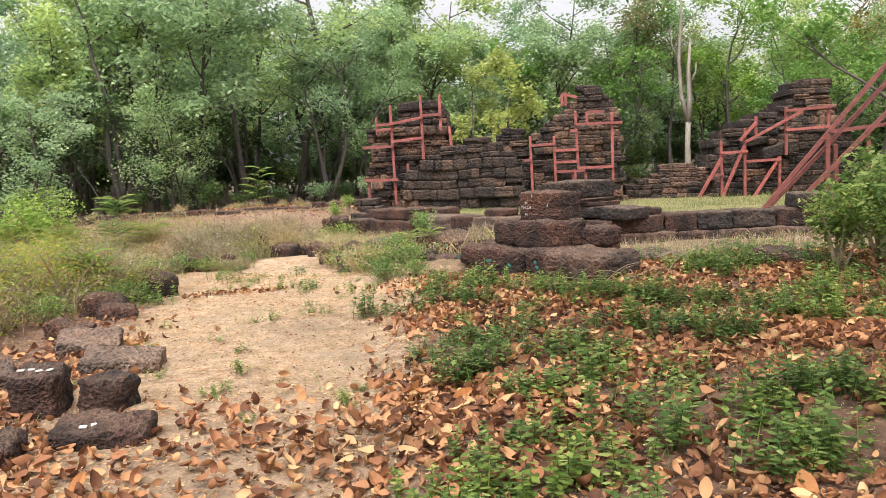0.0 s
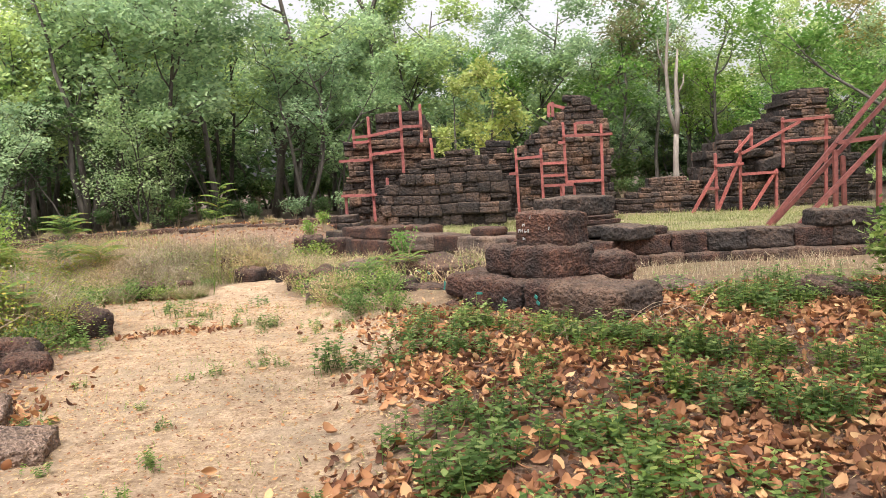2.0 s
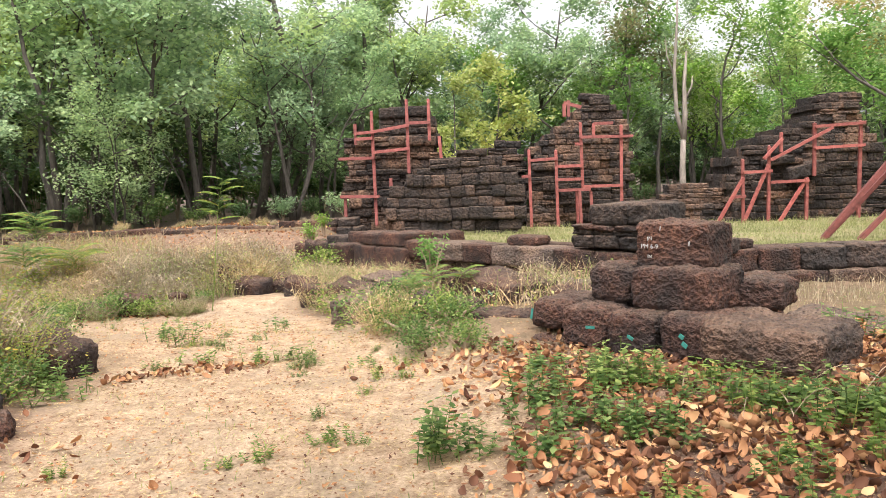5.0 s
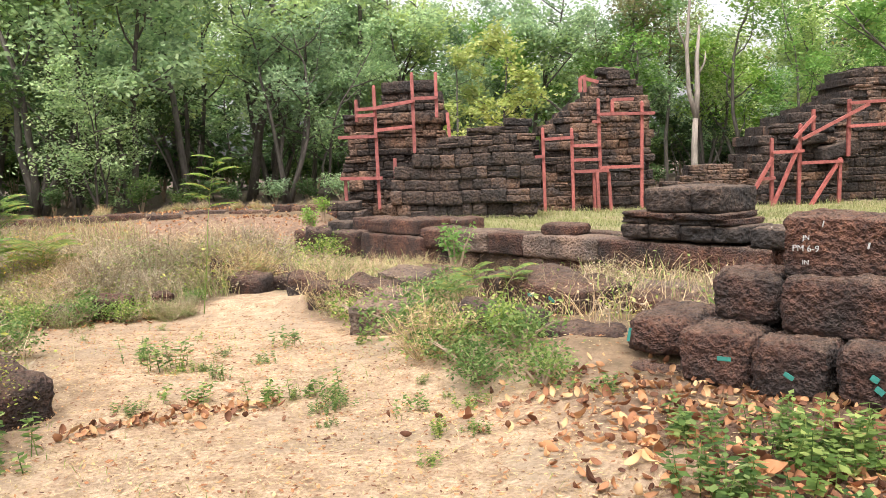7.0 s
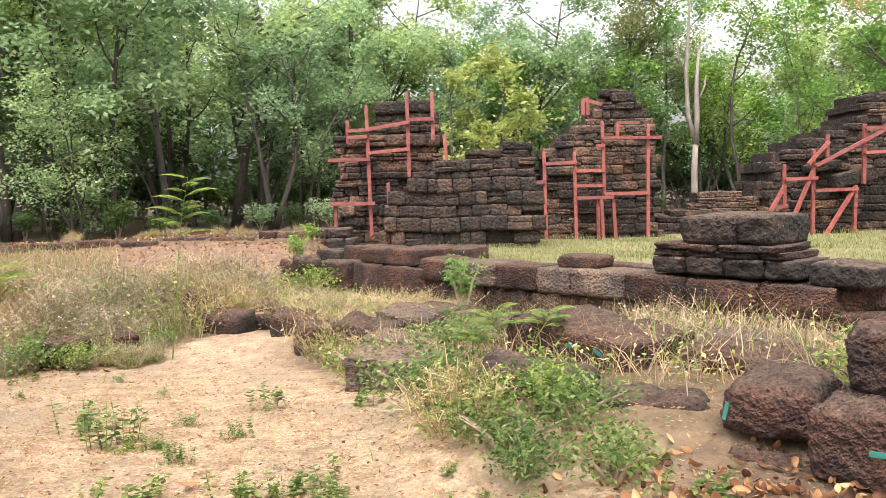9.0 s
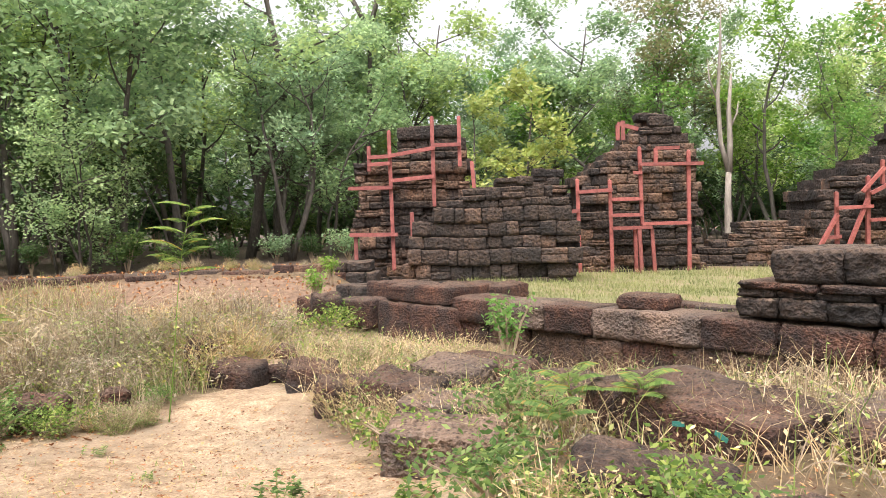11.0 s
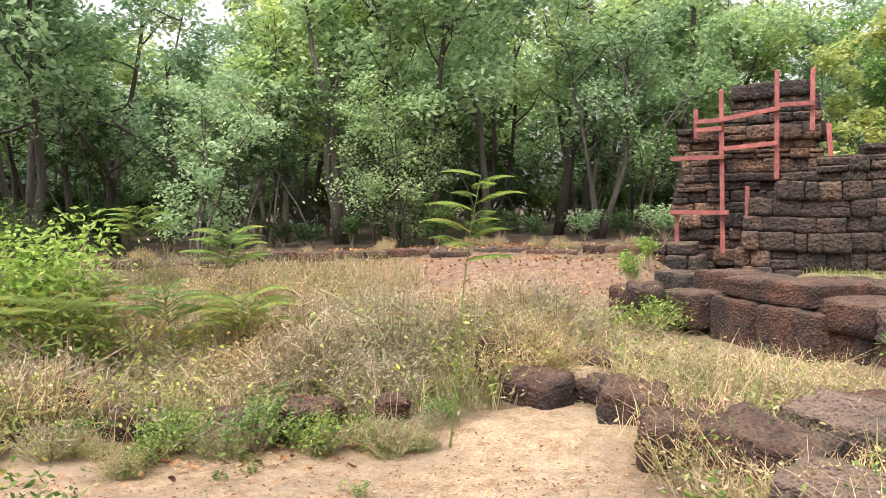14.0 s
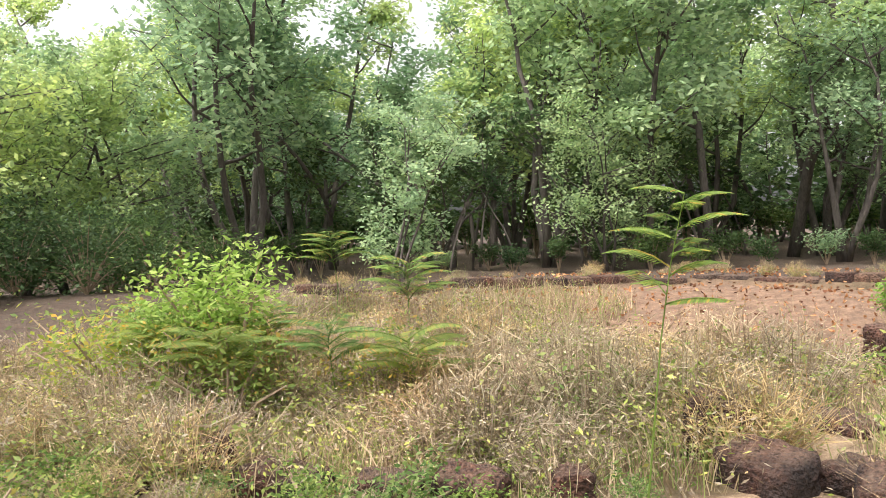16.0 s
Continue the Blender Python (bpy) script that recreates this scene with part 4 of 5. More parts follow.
# trees that stand out: kind, angle, distance, scale, turn
for row in (
    (6, 16.0, 43, 1.05, 20), (1, 13.7, 39, 0.72, 60), (1, 31.5, 30, 0.95, 100), (0, 24.5, 28, 0.92, 10), (7, 27.0, 27, 0.8, 70), (0, 20.0, 37, 1.0, 200),
    (0, 35.5, 32, 0.95, 140), (2, 38.0, 31, 0.9, 30), (0, 49.5, 31, 0.9, 220), (1, 52.0, 26, 0.85, 300), (2, 46.5, 33, 0.95, 90), (7, 63.0, 22, 0.9, 15), (7, 66.5, 24, 0.95, 190), (7, 70.0, 21, 1.0, 120), (7, 59.0, 25, 0.95, 80), (0, 57.0, 31, 0.72, 250), (7, 78.0, 24, 1.0, 200), (0, 66.0, 33, 0.62, 60),
    (10, 42.0, 20, 1.0, 0), (4, 0.6, 33, 1.1, 40), (4, 2.2, 36, 1.1, 160), (3, -17.0, 47, 1.0, 0), (3, -8.8, 46, 1.0, 90), (3, -19.5, 44, 0.85, 200), (5, -6.0, 46, 1.1, 80), (0, -3.0, 47, 1.05, 10), (5, -22.5, 48, 1.02, 130), (5, -25.5, 44, 1.1, 20),
    (0, 4.5, 45, 1.0, 300), (0, 9.0, 43, 1.08, 170), (0, 7.0, 47, 1.1, 40), (2, 1.8, 48, 1.1, 120), (0, -1.0, 49, 1.05, 210), (2, 11.2, 40, 0.8, 240), (3, -31.0, 34, 0.9, 60), (0, -36.0, 30, 1.0, 10), (2, -42.0, 30, 1.0, 100), (3, -49.0, 27, 1.0, 30),
):
    tall = 1.22 if row[1] > 12 and row[0] in (0, 1, 2, 6) else 1.0
    grow(row[0], row[1], row[2], row[3] * tall, row[4], 1.0, (-3.2, 10.4) if row[1] > 23 else (-0.7, 2.6))
fill = random.Random(77)
for ring, az0, az1, step, kinds in ((45, -50, 92, 3.9, (0, 1, 2, 0, 0)), (52, -48, 88, 3.4, (8, 9, 8)), (61, -48, 88, 6.0, (8, 9)), (37, 15, 90, 4.2, (0, 1, 2, 6))):
    az = az0
    while az < az1:
        sc = fill.uniform(0.72, 0.98) * (0.92 if -32 < az < 4 else 0.9 if az > 55 else 1.22 if az > 12 else 1.0)
        if not (ring < 55 and 40.5 < az < 44.5):
            grow(fill.choice(kinds), az + fill.uniform(-1.2, 1.2), ring + fill.uniform(-3, 3), sc, fill.uniform(0, 360), fill.uniform(0.9, 1.12))
        az += step * fill.uniform(0.7, 1.3)
# slim young trees among the trunks
for k in range(66):
    az = fill.uniform(16, 88) if k % 3 else fill.uniform(-30, 16)
    grow(11, az, fill.uniform(28, 40) if az > 16 else fill.uniform(37, 46), fill.uniform(0.8, 1.3), fill.uniform(0, 360))
# unseen tree beside the walker, inferred from the large leaves, added to shade litter
shade = grow(3, 0, 1, 0.8, 40)
shade.matrix_basis = pose(5.6, 0.2, gz(5.6, 0.2) - 0.05, 0, 0, 40) @ Matrix.Scale(0.85, 4)
# the woods behind the walker, thinner
for k in range(14):
    grow(fill.choice((8, 9)), 99 + k * 14.5, fill.uniform(30, 42), fill.uniform(0.85, 1.1), fill.uniform(0, 360))


def dead_tree(x, y, height, seed, fork, label, girth=0.2, mat=BARK_PALE):
    rnd, pile = random.Random(seed), Pile()

    def arm(p, d, length, r, depth):
        pts = [p.copy()]
        for _ in range(6):
            d = (d + Vector((rnd.gauss(0, 0.1), rnd.gauss(0, 0.1), rnd.gauss(0.03, 0.05)))).normalized()
            p = p + d * (length / 6)
            pts.append(p.copy())
        pile.add(*tube(pts, [r * (1 - 0.6 * i / 6) for i in range(7)], 8 if depth == 0 else 5))
        if depth < 3:
            for i in range(2 if depth == 0 else 3):
                v = rnd.uniform(0, 6.28)
                arm(pts[-1 if depth == 0 else rnd.randint(3, 6)], d + Vector((math.cos(v), math.sin(v), 0.3)) * fork, length * (0.8 if depth == 0 else 0.5), r * 0.42 * (1.5 if depth == 0 else 0.8), depth + 1)

    arm(Vector((0, 0, -0.1)), Vector((0.02, 0, 1)), height * 0.5, girth, 0)
    ob = new("dead_tree", smoothed(mesh_of("dead_tree", pile.v, pile.f, mat)))
    ob.location = (x, y, gz(x, y))
    return tagged(ob, label, "tree", "forest trees")


def pale_tree(x, y):
    pile = Pile()
    pile.add(*tube([(0, 0, -0.1), (-0.03, 0, 0.5), (-0.05, 0, 2.0), (0.02, 0, 3.6)], [0.22, 0.17, 0.145, 0.125], 9))
    pile.add(*tube([(0.02, 0, 3.3), (0.1, 0.05, 4.6), (0.08, 0.1, 6.0), (0.2, 0.1, 7.6)], [0.15, 0.125, 0.1, 0.05], 8))
    pile.add(*tube([(0.0, 0, 3.4), (-0.32, 0.0, 4.6), (-0.42, 0.0, 6.6), (-0.25, 0.1, 8.8), (-0.2, 0.1, 10.5)], [0.125, 0.1, 0.085, 0.06, 0.025], 8))
    pile.add(*tube([(0.1, 0.05, 5.2), (0.45, 0.1, 5.9), (0.5, 0.1, 6.4)], [0.06, 0.05, 0.02], 5))
    pile.add(*tube([(-0.42, 0, 6.4), (-0.75, 0.1, 7.4), (-0.8, 0.1, 8.3)], [0.05, 0.04, 0.015], 5))
    ob = new("dead_tree", smoothed(mesh_of("dead_tree", pile.v, pile.f, BARK_PALE)))
    ob.location = (x, y, gz(x, y))
    return tagged(ob, "pale leafless dead tree with forked upright trunk", "tree", "forest trees")


pale_tree(9.0, 43.0)
dead_tree(-7.4, 45.0, 22.0, 9, 0.75, "tall bare tree with spreading leafless branches", 0.22, BARK)
dead_tree(-22.5, 33.0, 6.0, 12, 0.5, "leaning bare grey tree among the green trees", 0.12, BARK_PALE)


def meadow_cover(x, y):
    p = path_cover(x, y)
    left = smooth(0.2, 0.6, meadow_front(x, y)) * smooth(-4.7, -5.3, x) + smooth(-5.0, -5.7, x) * smooth(5.0, 7.0, y) * (1 - smooth(11.0, 12.0, y))
    right = smooth(0.0, 0.5, x - np.interp(y, PATH_Y, PATH_X) - np.interp(y, PATH_Y, PATH_W)) * smooth(11.3, 12.5, y) * (1 - smooth(-1.5, -0.7, inside(x, y))) * (1 - 0.62 * smooth(-3.0, -2.0, x))
    e = y - bank_edge(x)
    return np.clip((left + right) * (1 - p), 0, 1) * (1 - 0.93 * np.where(x > -9.5, smooth(-5.2, -3.8, e), smooth(-2.0, -0.6, e))) * (0.6 + 0.5 * wobble(x, y, 1.3, 5))


# undergrowth at the wood's edge
def shrub_mesh(seed, height, radius, leaf, count, mat, skirt=0):
    rnd, rng = random.Random(seed), np.random.default_rng(seed)
    pile, ends = Pile(), []
    for _ in range(9):
        v, out = rnd.uniform(0, 6.28), rnd.uniform(0.2, 1.0)
        tip = Vector((math.cos(v) * radius * out, math.sin(v) * radius * out, height * rnd.uniform(0.55, 1.0)))
        mid = tip * 0.5 + Vector((0, 0, height * 0.12))
        pile.add(*tube([Vector((0, 0, -0.05)), mid, tip], [0.025, 0.016, 0.006], 5))
        ends += [tip, mid.lerp(tip, 0.5), mid, mid.lerp(tip, 0.75)]
    # low side shoots that reach the ground
    for _ in range(skirt):
        v, out = rnd.uniform(0, 6.28), radius * rnd.uniform(0.55, 0.95)
        tip = Vector((math.cos(v) * out, math.sin(v) * out, height * rnd.uniform(0.06, 0.5)))
        pile.add(*tube([Vector((0, 0, 0)), tip * 0.5 + Vector((0, 0, 0.1 * height)), tip], [0.014, 0.01, 0.005], 4))
        ends += [tip, tip]
    e = np.array([tuple(p) for p in ends])
    q = leaf_quads(rng, e[rng.integers(0, len(e), count)], leaf, 0.3, 0.45, radius * 0.2)
    q[:, :, 2] = np.maximum(q[:, :, 2], 0.0)
    return mesh_of("stem", pile.v, pile.f, TWIG), quad_mesh("foliage", q, mat)


def shrub_thing(meshes, x, y, scale, turn, label, name="shrub", group="undergrowth shrubs", squash=1.0):
    ob = new(name)
    child("stem", meshes[0], ob)
    child("foliage", meshes[1], ob)
    ob.matrix_basis = pose(x, y, gz(x, y), 0, 0, turn) @ Matrix.Diagonal((scale, scale, scale * squash, 1))
    return tagged(ob, label, "shrub", group)


# shade-coloured leaves make the dark band below the crowns
SHRUBS = [(shrub_mesh(51, 2.2, 1.3, 0.22, 1200, LEAF_SHADED), "undergrowth shrub in shade-darkened green at the forest edge"), (shrub_mesh(52, 1.8, 1.2, 0.19, 1000, LEAF_MID), "green undergrowth shrub at the forest edge"),
          (shrub_mesh(53, 1.5, 1.0, 0.18, 900, LEAF_RED), "withered reddish-brown shrub at the forest edge"), (shrub_mesh(54, 2.6, 1.1, 0.26, 750, LEAF_SHADED), "tall shade-darkened shrub between the forest trunks")]
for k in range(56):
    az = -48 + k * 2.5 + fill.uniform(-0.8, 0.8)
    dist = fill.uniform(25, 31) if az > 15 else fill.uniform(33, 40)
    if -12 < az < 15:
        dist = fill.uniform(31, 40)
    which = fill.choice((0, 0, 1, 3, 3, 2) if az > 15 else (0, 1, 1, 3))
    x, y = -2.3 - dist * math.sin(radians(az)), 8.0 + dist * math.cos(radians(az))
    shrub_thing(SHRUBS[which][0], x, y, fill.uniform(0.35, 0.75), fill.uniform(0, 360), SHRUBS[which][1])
# rear shrubs added to darken the gaps between the trunks
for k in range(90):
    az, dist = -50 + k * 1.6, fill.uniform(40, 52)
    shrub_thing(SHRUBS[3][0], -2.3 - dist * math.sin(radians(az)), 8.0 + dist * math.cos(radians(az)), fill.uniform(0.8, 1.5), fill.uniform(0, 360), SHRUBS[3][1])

# far woods as one leafy mass, canopy shade put into its leaf colour
rngw = np.random.default_rng(8)
kw = 56000
azw = np.radians(rngw.uniform(-60, 105, kw))
dw = rngw.uniform(56, 74, kw)
topw = 8.0 + 2.2 * np.sin(azw * 23) + 1.5 * np.sin(azw * 51 + 1)
hw = topw * rngw.uniform(0, 1, kw) ** 0.9
cw = np.stack([-2.3 - dw * np.sin(azw), 8 + dw * np.cos(azw), hw], 1)
tagged(new("far_woods", quad_mesh("far_woods", leaf_quads(rngw, cw, 0.75, 0.3, 0.5, 0.6), LEAF_SHADED)), "distant green woodland beyond the nearer trees", "woods", kind="stuff")

EDGE_SHRUB = shrub_mesh(55, 2.1, 1.4, 0.14, 2200, LEAF_SHADED, 16)
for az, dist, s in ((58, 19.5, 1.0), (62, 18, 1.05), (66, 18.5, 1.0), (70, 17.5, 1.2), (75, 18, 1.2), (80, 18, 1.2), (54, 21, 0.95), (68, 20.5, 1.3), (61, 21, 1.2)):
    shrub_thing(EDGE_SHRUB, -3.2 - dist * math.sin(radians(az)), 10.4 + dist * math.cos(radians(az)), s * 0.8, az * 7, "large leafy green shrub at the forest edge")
# shrubs and bushes near the walk
LEAF_LIME = foliage("leaf_lime_green", ((0.0, (0.17, 0.29, 0.05)), (0.6, (0.32, 0.46, 0.10)), (1.0, (0.50, 0.60, 0.20))))
BRIGHT_BUSH = shrub_mesh(61, 1.42, 0.72, 0.075, 3200, LEAF_LIME, 8)
shrub_thing(BRIGHT_BUSH, -10.25, 16.0, 1.2, 30, "bright yellow-green leafy bush beside dry grass", "bush", "bushes")
shrub_thing(BRIGHT_BUSH, -11.0, 15.75, 0.85, 130, "bright yellow-green leafy bush beside dry grass", "bush", "bushes")
RIGHT_BUSH = shrub_mesh(62, 1.1, 0.5, 0.08, 2000, WEED)
shrub_thing(RIGHT_BUSH, 3.25, 8.4, 0.8, 0, "bushy green shrub growing beside the leaf litter", "bush", "bushes")
shrub_thing(RIGHT_BUSH, 3.65, 7.7, 0.95, 100, "bushy green shrub growing beside the leaf litter", "bush", "bushes")
shrub_thing(RIGHT_BUSH, 3.9, 8.9, 1.1, 200, "bushy green shrub growing beside the leaf litter", "bush", "bushes")
WALL_BUSH = shrub_mesh(63, 0.85, 0.3, 0.085, 420, LEAF_BRIGHT)
shrub_thing(WALL_BUSH, -2.15, 17.2, 1.0, 0, "small leafy sapling against the laterite wall", "bush", "bushes")
shrub_thing(WALL_BUSH, -5.5, 23.2, 0.9, 50, "small leafy sapling on a rubble heap", "bush", "bushes")
shrub_thing(WALL_BUSH, -5.6, 25.4, 0.8, 90, "small leafy sapling on a rubble heap", "bush", "bushes")
LOW_BUSH = shrub_mesh(64, 0.36, 0.5, 0.055, 900, WEED)
for x, y, s, t in ((-2.5, 12.2, 1.0, 0), (-1.6, 11.1, 0.75, 60), (-1.9, 10.75, 0.62, 200), (-3.0, 13.6, 0.95, 90), (-2.3, 14.1, 1.0, 10), (-6.7, 14.7, 0.9, 33), (-7.2, 14.4, 0.75, 90), (-5.1, 9.3, 0.8, 20), (-5.2, 8.0, 0.8, 60), (-6.2, 12.2, 0.9, 40), (-3.4, 15.4, 0.8, 5), (-4.8, 20.5, 1.3, 5), (-1.3, 13.7, 0.7, 9), (-6.5, 15.0, 0.6, 44), (-7.9, 14.15, 0.6, 130), (-8.9, 13.6, 0.8, 210), (-2.0, 10.9, 0.68, 90), (-1.5, 10.55, 0.7, 30), (-1.75, 11.4, 0.8, 15), (-2.2, 11.5, 0.8, 240), (0.2, 11.4, 0.8, 10)):
    shrub_thing(LOW_BUSH, x, y, s, t, "low green weedy bush among stones and dry grass", "bush", "bushes")


TALL_BUSH = shrub_mesh(68, 0.95, 0.8, 0.065, 1000, LEAF_FERN)
for x, y, s, t in ((-9.3, 15.3, 1.0, 0), (-10.1, 16.0, 1.1, 50), (-10.9, 15.2, 1.15, 100), (-8.4, 16.2, 0.8, 150), (-11.6, 16.5, 1.1, 200), (-9.4, 17.2, 0.9, 250), (-12.2, 15.6, 1.2, 300), (-6.2, 9.0, 0.8, 20), (-7.0, 10.2, 0.9, 80), (-7.8, 8.6, 1.0, 140), (-6.0, 19.5, 0.6, 90), (-7.6, 19.0, 0.6, 10)):
    shrub_thing(TALL_BUSH, x, y, s, t, "loose yellow-green bush with orange tips in dry grass", "bush", "bushes")
def twig_bush(seed, height, radius, stems, dry):
    """A rounded tangle of thin stalks with side twigs and husks above small green leaves."""
    rnd, rng, pile = random.Random(seed), np.random.default_rng(seed), Pile()
    base, tips = [], []
    for _ in range(stems):
        w, out = rnd.uniform(0, 6.28), math.sqrt(rnd.random())
        tip = Vector((math.cos(w) * radius * out, math.sin(w) * radius * out, height * math.sqrt(max(0.1, 1 - 0.75 * out * out)) * rnd.uniform(0.75, 1.1)))
        foot = Vector((tip.x * 0.35, tip.y * 0.35, -0.02))
        base.append(foot)
        tips.append(tip)
        if rnd.random() < 0.2:
            pile.add(*tube([foot, foot.lerp(tip, 0.5) + Vector((0, 0, 0.05)), tip], [0.005, 0.004, 0.002], 3))
    a, b = np.array([tuple(p) for p in base]), np.array([tuple(p) for p in tips])

    def sticks(p, q, width):
        side = np.cross(q - p, rng.normal(0, 1, p.shape))
        side /= np.linalg.norm(side, axis=1)[:, None] + 1e-9
        return np.stack([p - side * width, p + side * width, q + side * width * 0.5, q - side * width * 0.5], 1)

    k = rng.integers(0, stems, stems * 4)
    f = rng.uniform(0.4, 1.0, (len(k), 1))
    p = a[k] + (b[k] - a[k]) * f
    q = p + rng.normal(0, 1, p.shape) * (0.09, 0.09, 0.05) + (0, 0, 0.06)
    husk = leaf_quads(rng, q, 0.027, 0.0, 0.5, 0.025)
    straw = np.concatenate([sticks(a, b, 0.0042), sticks(p, q, 0.0034), husk])
    f = rng.uniform(0.1, 0.85, (int(stems * (5 if dry else 10)), 1))
    k = rng.integers(0, stems, len(f))
    green = leaf_quads(rng, a[k] + (b[k] - a[k]) * f, 0.052, 0.1, 0.45, 0.05)
    return mesh_of("stem", pile.v, pile.f, TWIG), quad_mesh("foliage", straw, HUSK), quad_mesh("foliage", green, GRASS)


DRY_BUSH = [(twig_bush(65, 0.72, 0.62, 130, True), "withered straw-coloured bush in the meadow"), (twig_bush(66, 0.55, 0.55, 100, False), "low yellow-green bush with dry stalks in the meadow"),
            (twig_bush(67, 0.5, 0.5, 80, True), "withered straw-coloured bush in the meadow"), (twig_bush(69, 0.8, 0.6, 110, False), "tall half-dry bush with green leaves in the meadow")]


def dry_thing(k, x, y, scale, turn):
    ob = shrub_thing(DRY_BUSH[k][0], x, y, scale, turn, DRY_BUSH[k][1], "bush", "meadow bushes")
    child("leaves", DRY_BUSH[k][0][2], ob, "small green leaves")["kind"] = "stuff"


br = random.Random(29)
tries = 0
while tries < 130:
    x, y = br.uniform(-13.5, -4.6), br.uniform(6.5, 19.5)
    c, w = float(np.interp(y, PATH_Y, PATH_X)), float(np.interp(y, PATH_Y, PATH_W))
    if x > c - w - 0.5 or float(meadow_cover(x, y)) < 0.3:
        continue
    if 10.2 < y < 16 and float(meadow_front(x, y)) < 0.45 and x > -9.5:
        continue
    k = br.choice((0, 0, 1, 2, 3))
    dry_thing(k, x, y, br.uniform(0.7, 1.25), br.uniform(0, 360))
    tries += 1
# the taller mounds of the meadow: centre, reach and number
for cx, cy, rx, ry, count in ((-7.2, 17.0, 1.9, 1.3, 46), (-9.6, 17.6, 1.9, 1.5, 24), (-6.6, 19.2, 1.2, 0.9, 12)):
    for _ in range(count):
        w, r = br.uniform(0, 6.28), math.sqrt(br.random())
        dry_thing(br.choice((0, 0, 0, 2, 3, 1)), cx + math.cos(w) * r * rx, cy + math.sin(w) * r * ry, br.uniform(0.95, 1.4) * (1.1 - 0.35 * r), br.uniform(0, 360))
for x, y in ((-3.9, 17.2), (-3.2, 17.0), (-2.6, 16.5), (-3.0, 14.6), (-3.8, 15.3), (-0.6, 12.9), (-2.3, 11.3)):
    dry_thing(2, x, y, br.uniform(0.6, 0.9), br.uniform(0, 360))


for _ in range(34):
    x = br.uniform(-9.6, -5.6)
    y = 15.85 + 0.71 * (x + 5.2) + br.uniform(-0.75, 0.1)
    if br.random() < 0.8:
        dry_thing(br.choice((1, 2)), x, y, br.uniform(0.3, 0.6), br.uniform(0, 360))
    else:
        shrub_thing(LOW_BUSH, x, y, br.uniform(0.4, 0.75), br.uniform(0, 360), "low green weedy bush among stones and dry grass", "bush", "bushes")


LEFT_BUSH = shrub_mesh(75, 0.8, 0.65, 0.042, 2400, LEAF_FERN, 14)
for x, y, scale, turn in ((-5.5, 8.9, 1.0, 0), (-6.2, 9.6, 1.15, 80), (-5.6, 7.3, 0.85, 150), (-6.6, 8.4, 1.1, 210), (-6.3, 10.8, 1.0, 300), (-7.4, 9.8, 1.2, 40), (-5.2, 10.0, 0.6, 120), (-6.9, 12.2, 0.9, 190)):
    shrub_thing(LEFT_BUSH, x, y, scale, turn, "light green bush with fine leaves beside the path", "bush", "bushes")


# brush along the top of the earth bank
for _ in range(18):
    x = br.uniform(-15.5, -5.5)
    dry_thing(br.choice((0, 2, 2)), x, float(bank_edge(x)) + br.uniform(0.6, 3.5), br.uniform(0.25, 0.5), br.uniform(0, 360))


# saplings with feathered leaves
def sapling_meshes(seed, height, fronds, length, mat=LEAF_FERN, lean=0.0):
    rnd, pile, quads = random.Random(seed), Pile(), []
    stem = [Vector((0.04 * math.sin(i) + lean * (i / 5) ** 1.5, 0.03 * math.cos(i * 1.3) + lean * 0.6 * (i / 5) ** 1.5, height * i / 5 - 0.03)) for i in range(6)]
    pile.add(*tube(stem, [0.008 - 0.001 * i for i in range(6)], 6))
    for i in range(fronds):
        f = 0.7 + 0.3 * i / max(1, fronds - 1)
        k = min(4, int(f * 5))
        p = stem[k].lerp(stem[k + 1], f * 5 - k)
        w = i * 2.4 + rnd.uniform(-0.3, 0.3)
        reach = length * (1.15 - 0.45 * f) * rnd.uniform(0.85, 1.1)
        rise = rnd.uniform(0.35, 0.95)
        pts = []
        for j in range(13):
            s = j / 12
            pts.append(p + Vector((math.cos(w), math.sin(w), 0)) * reach * s + Vector((0, 0, reach * (rise * s - 0.7 * rise * s * s))))
        pile.add(*tube([pts[0], pts[3], pts[6], pts[9], pts[12]], [0.006, 0.005, 0.004, 0.003, 0.002], 4))
        side = Vector((-math.sin(w), math.cos(w), 0))
        for j in range(2, 13):
            wide = 0.25 * reach * math.sin(math.pi * (0.12 + 0.8 * j / 13)) + 0.02
            for sg in (-1, 1):
                for half in (0, 0.5):
                    a = pts[j].lerp(pts[j - 1], half)
                    d = side * sg * wide + Vector((math.cos(w), math.sin(w), 0)) * wide * 0.35 - Vector((0, 0, wide * 0.2))
                    t = Vector((math.cos(w), math.sin(w), 0.1)) * 0.011
                    quads.append([tuple(a), tuple(a + d * 0.5 + t), tuple(a + d), tuple(a + d * 0.5 - t)])
    return mesh_of("stem", pile.v, pile.f, mat), quad_mesh("foliage", np.array(quads), mat)


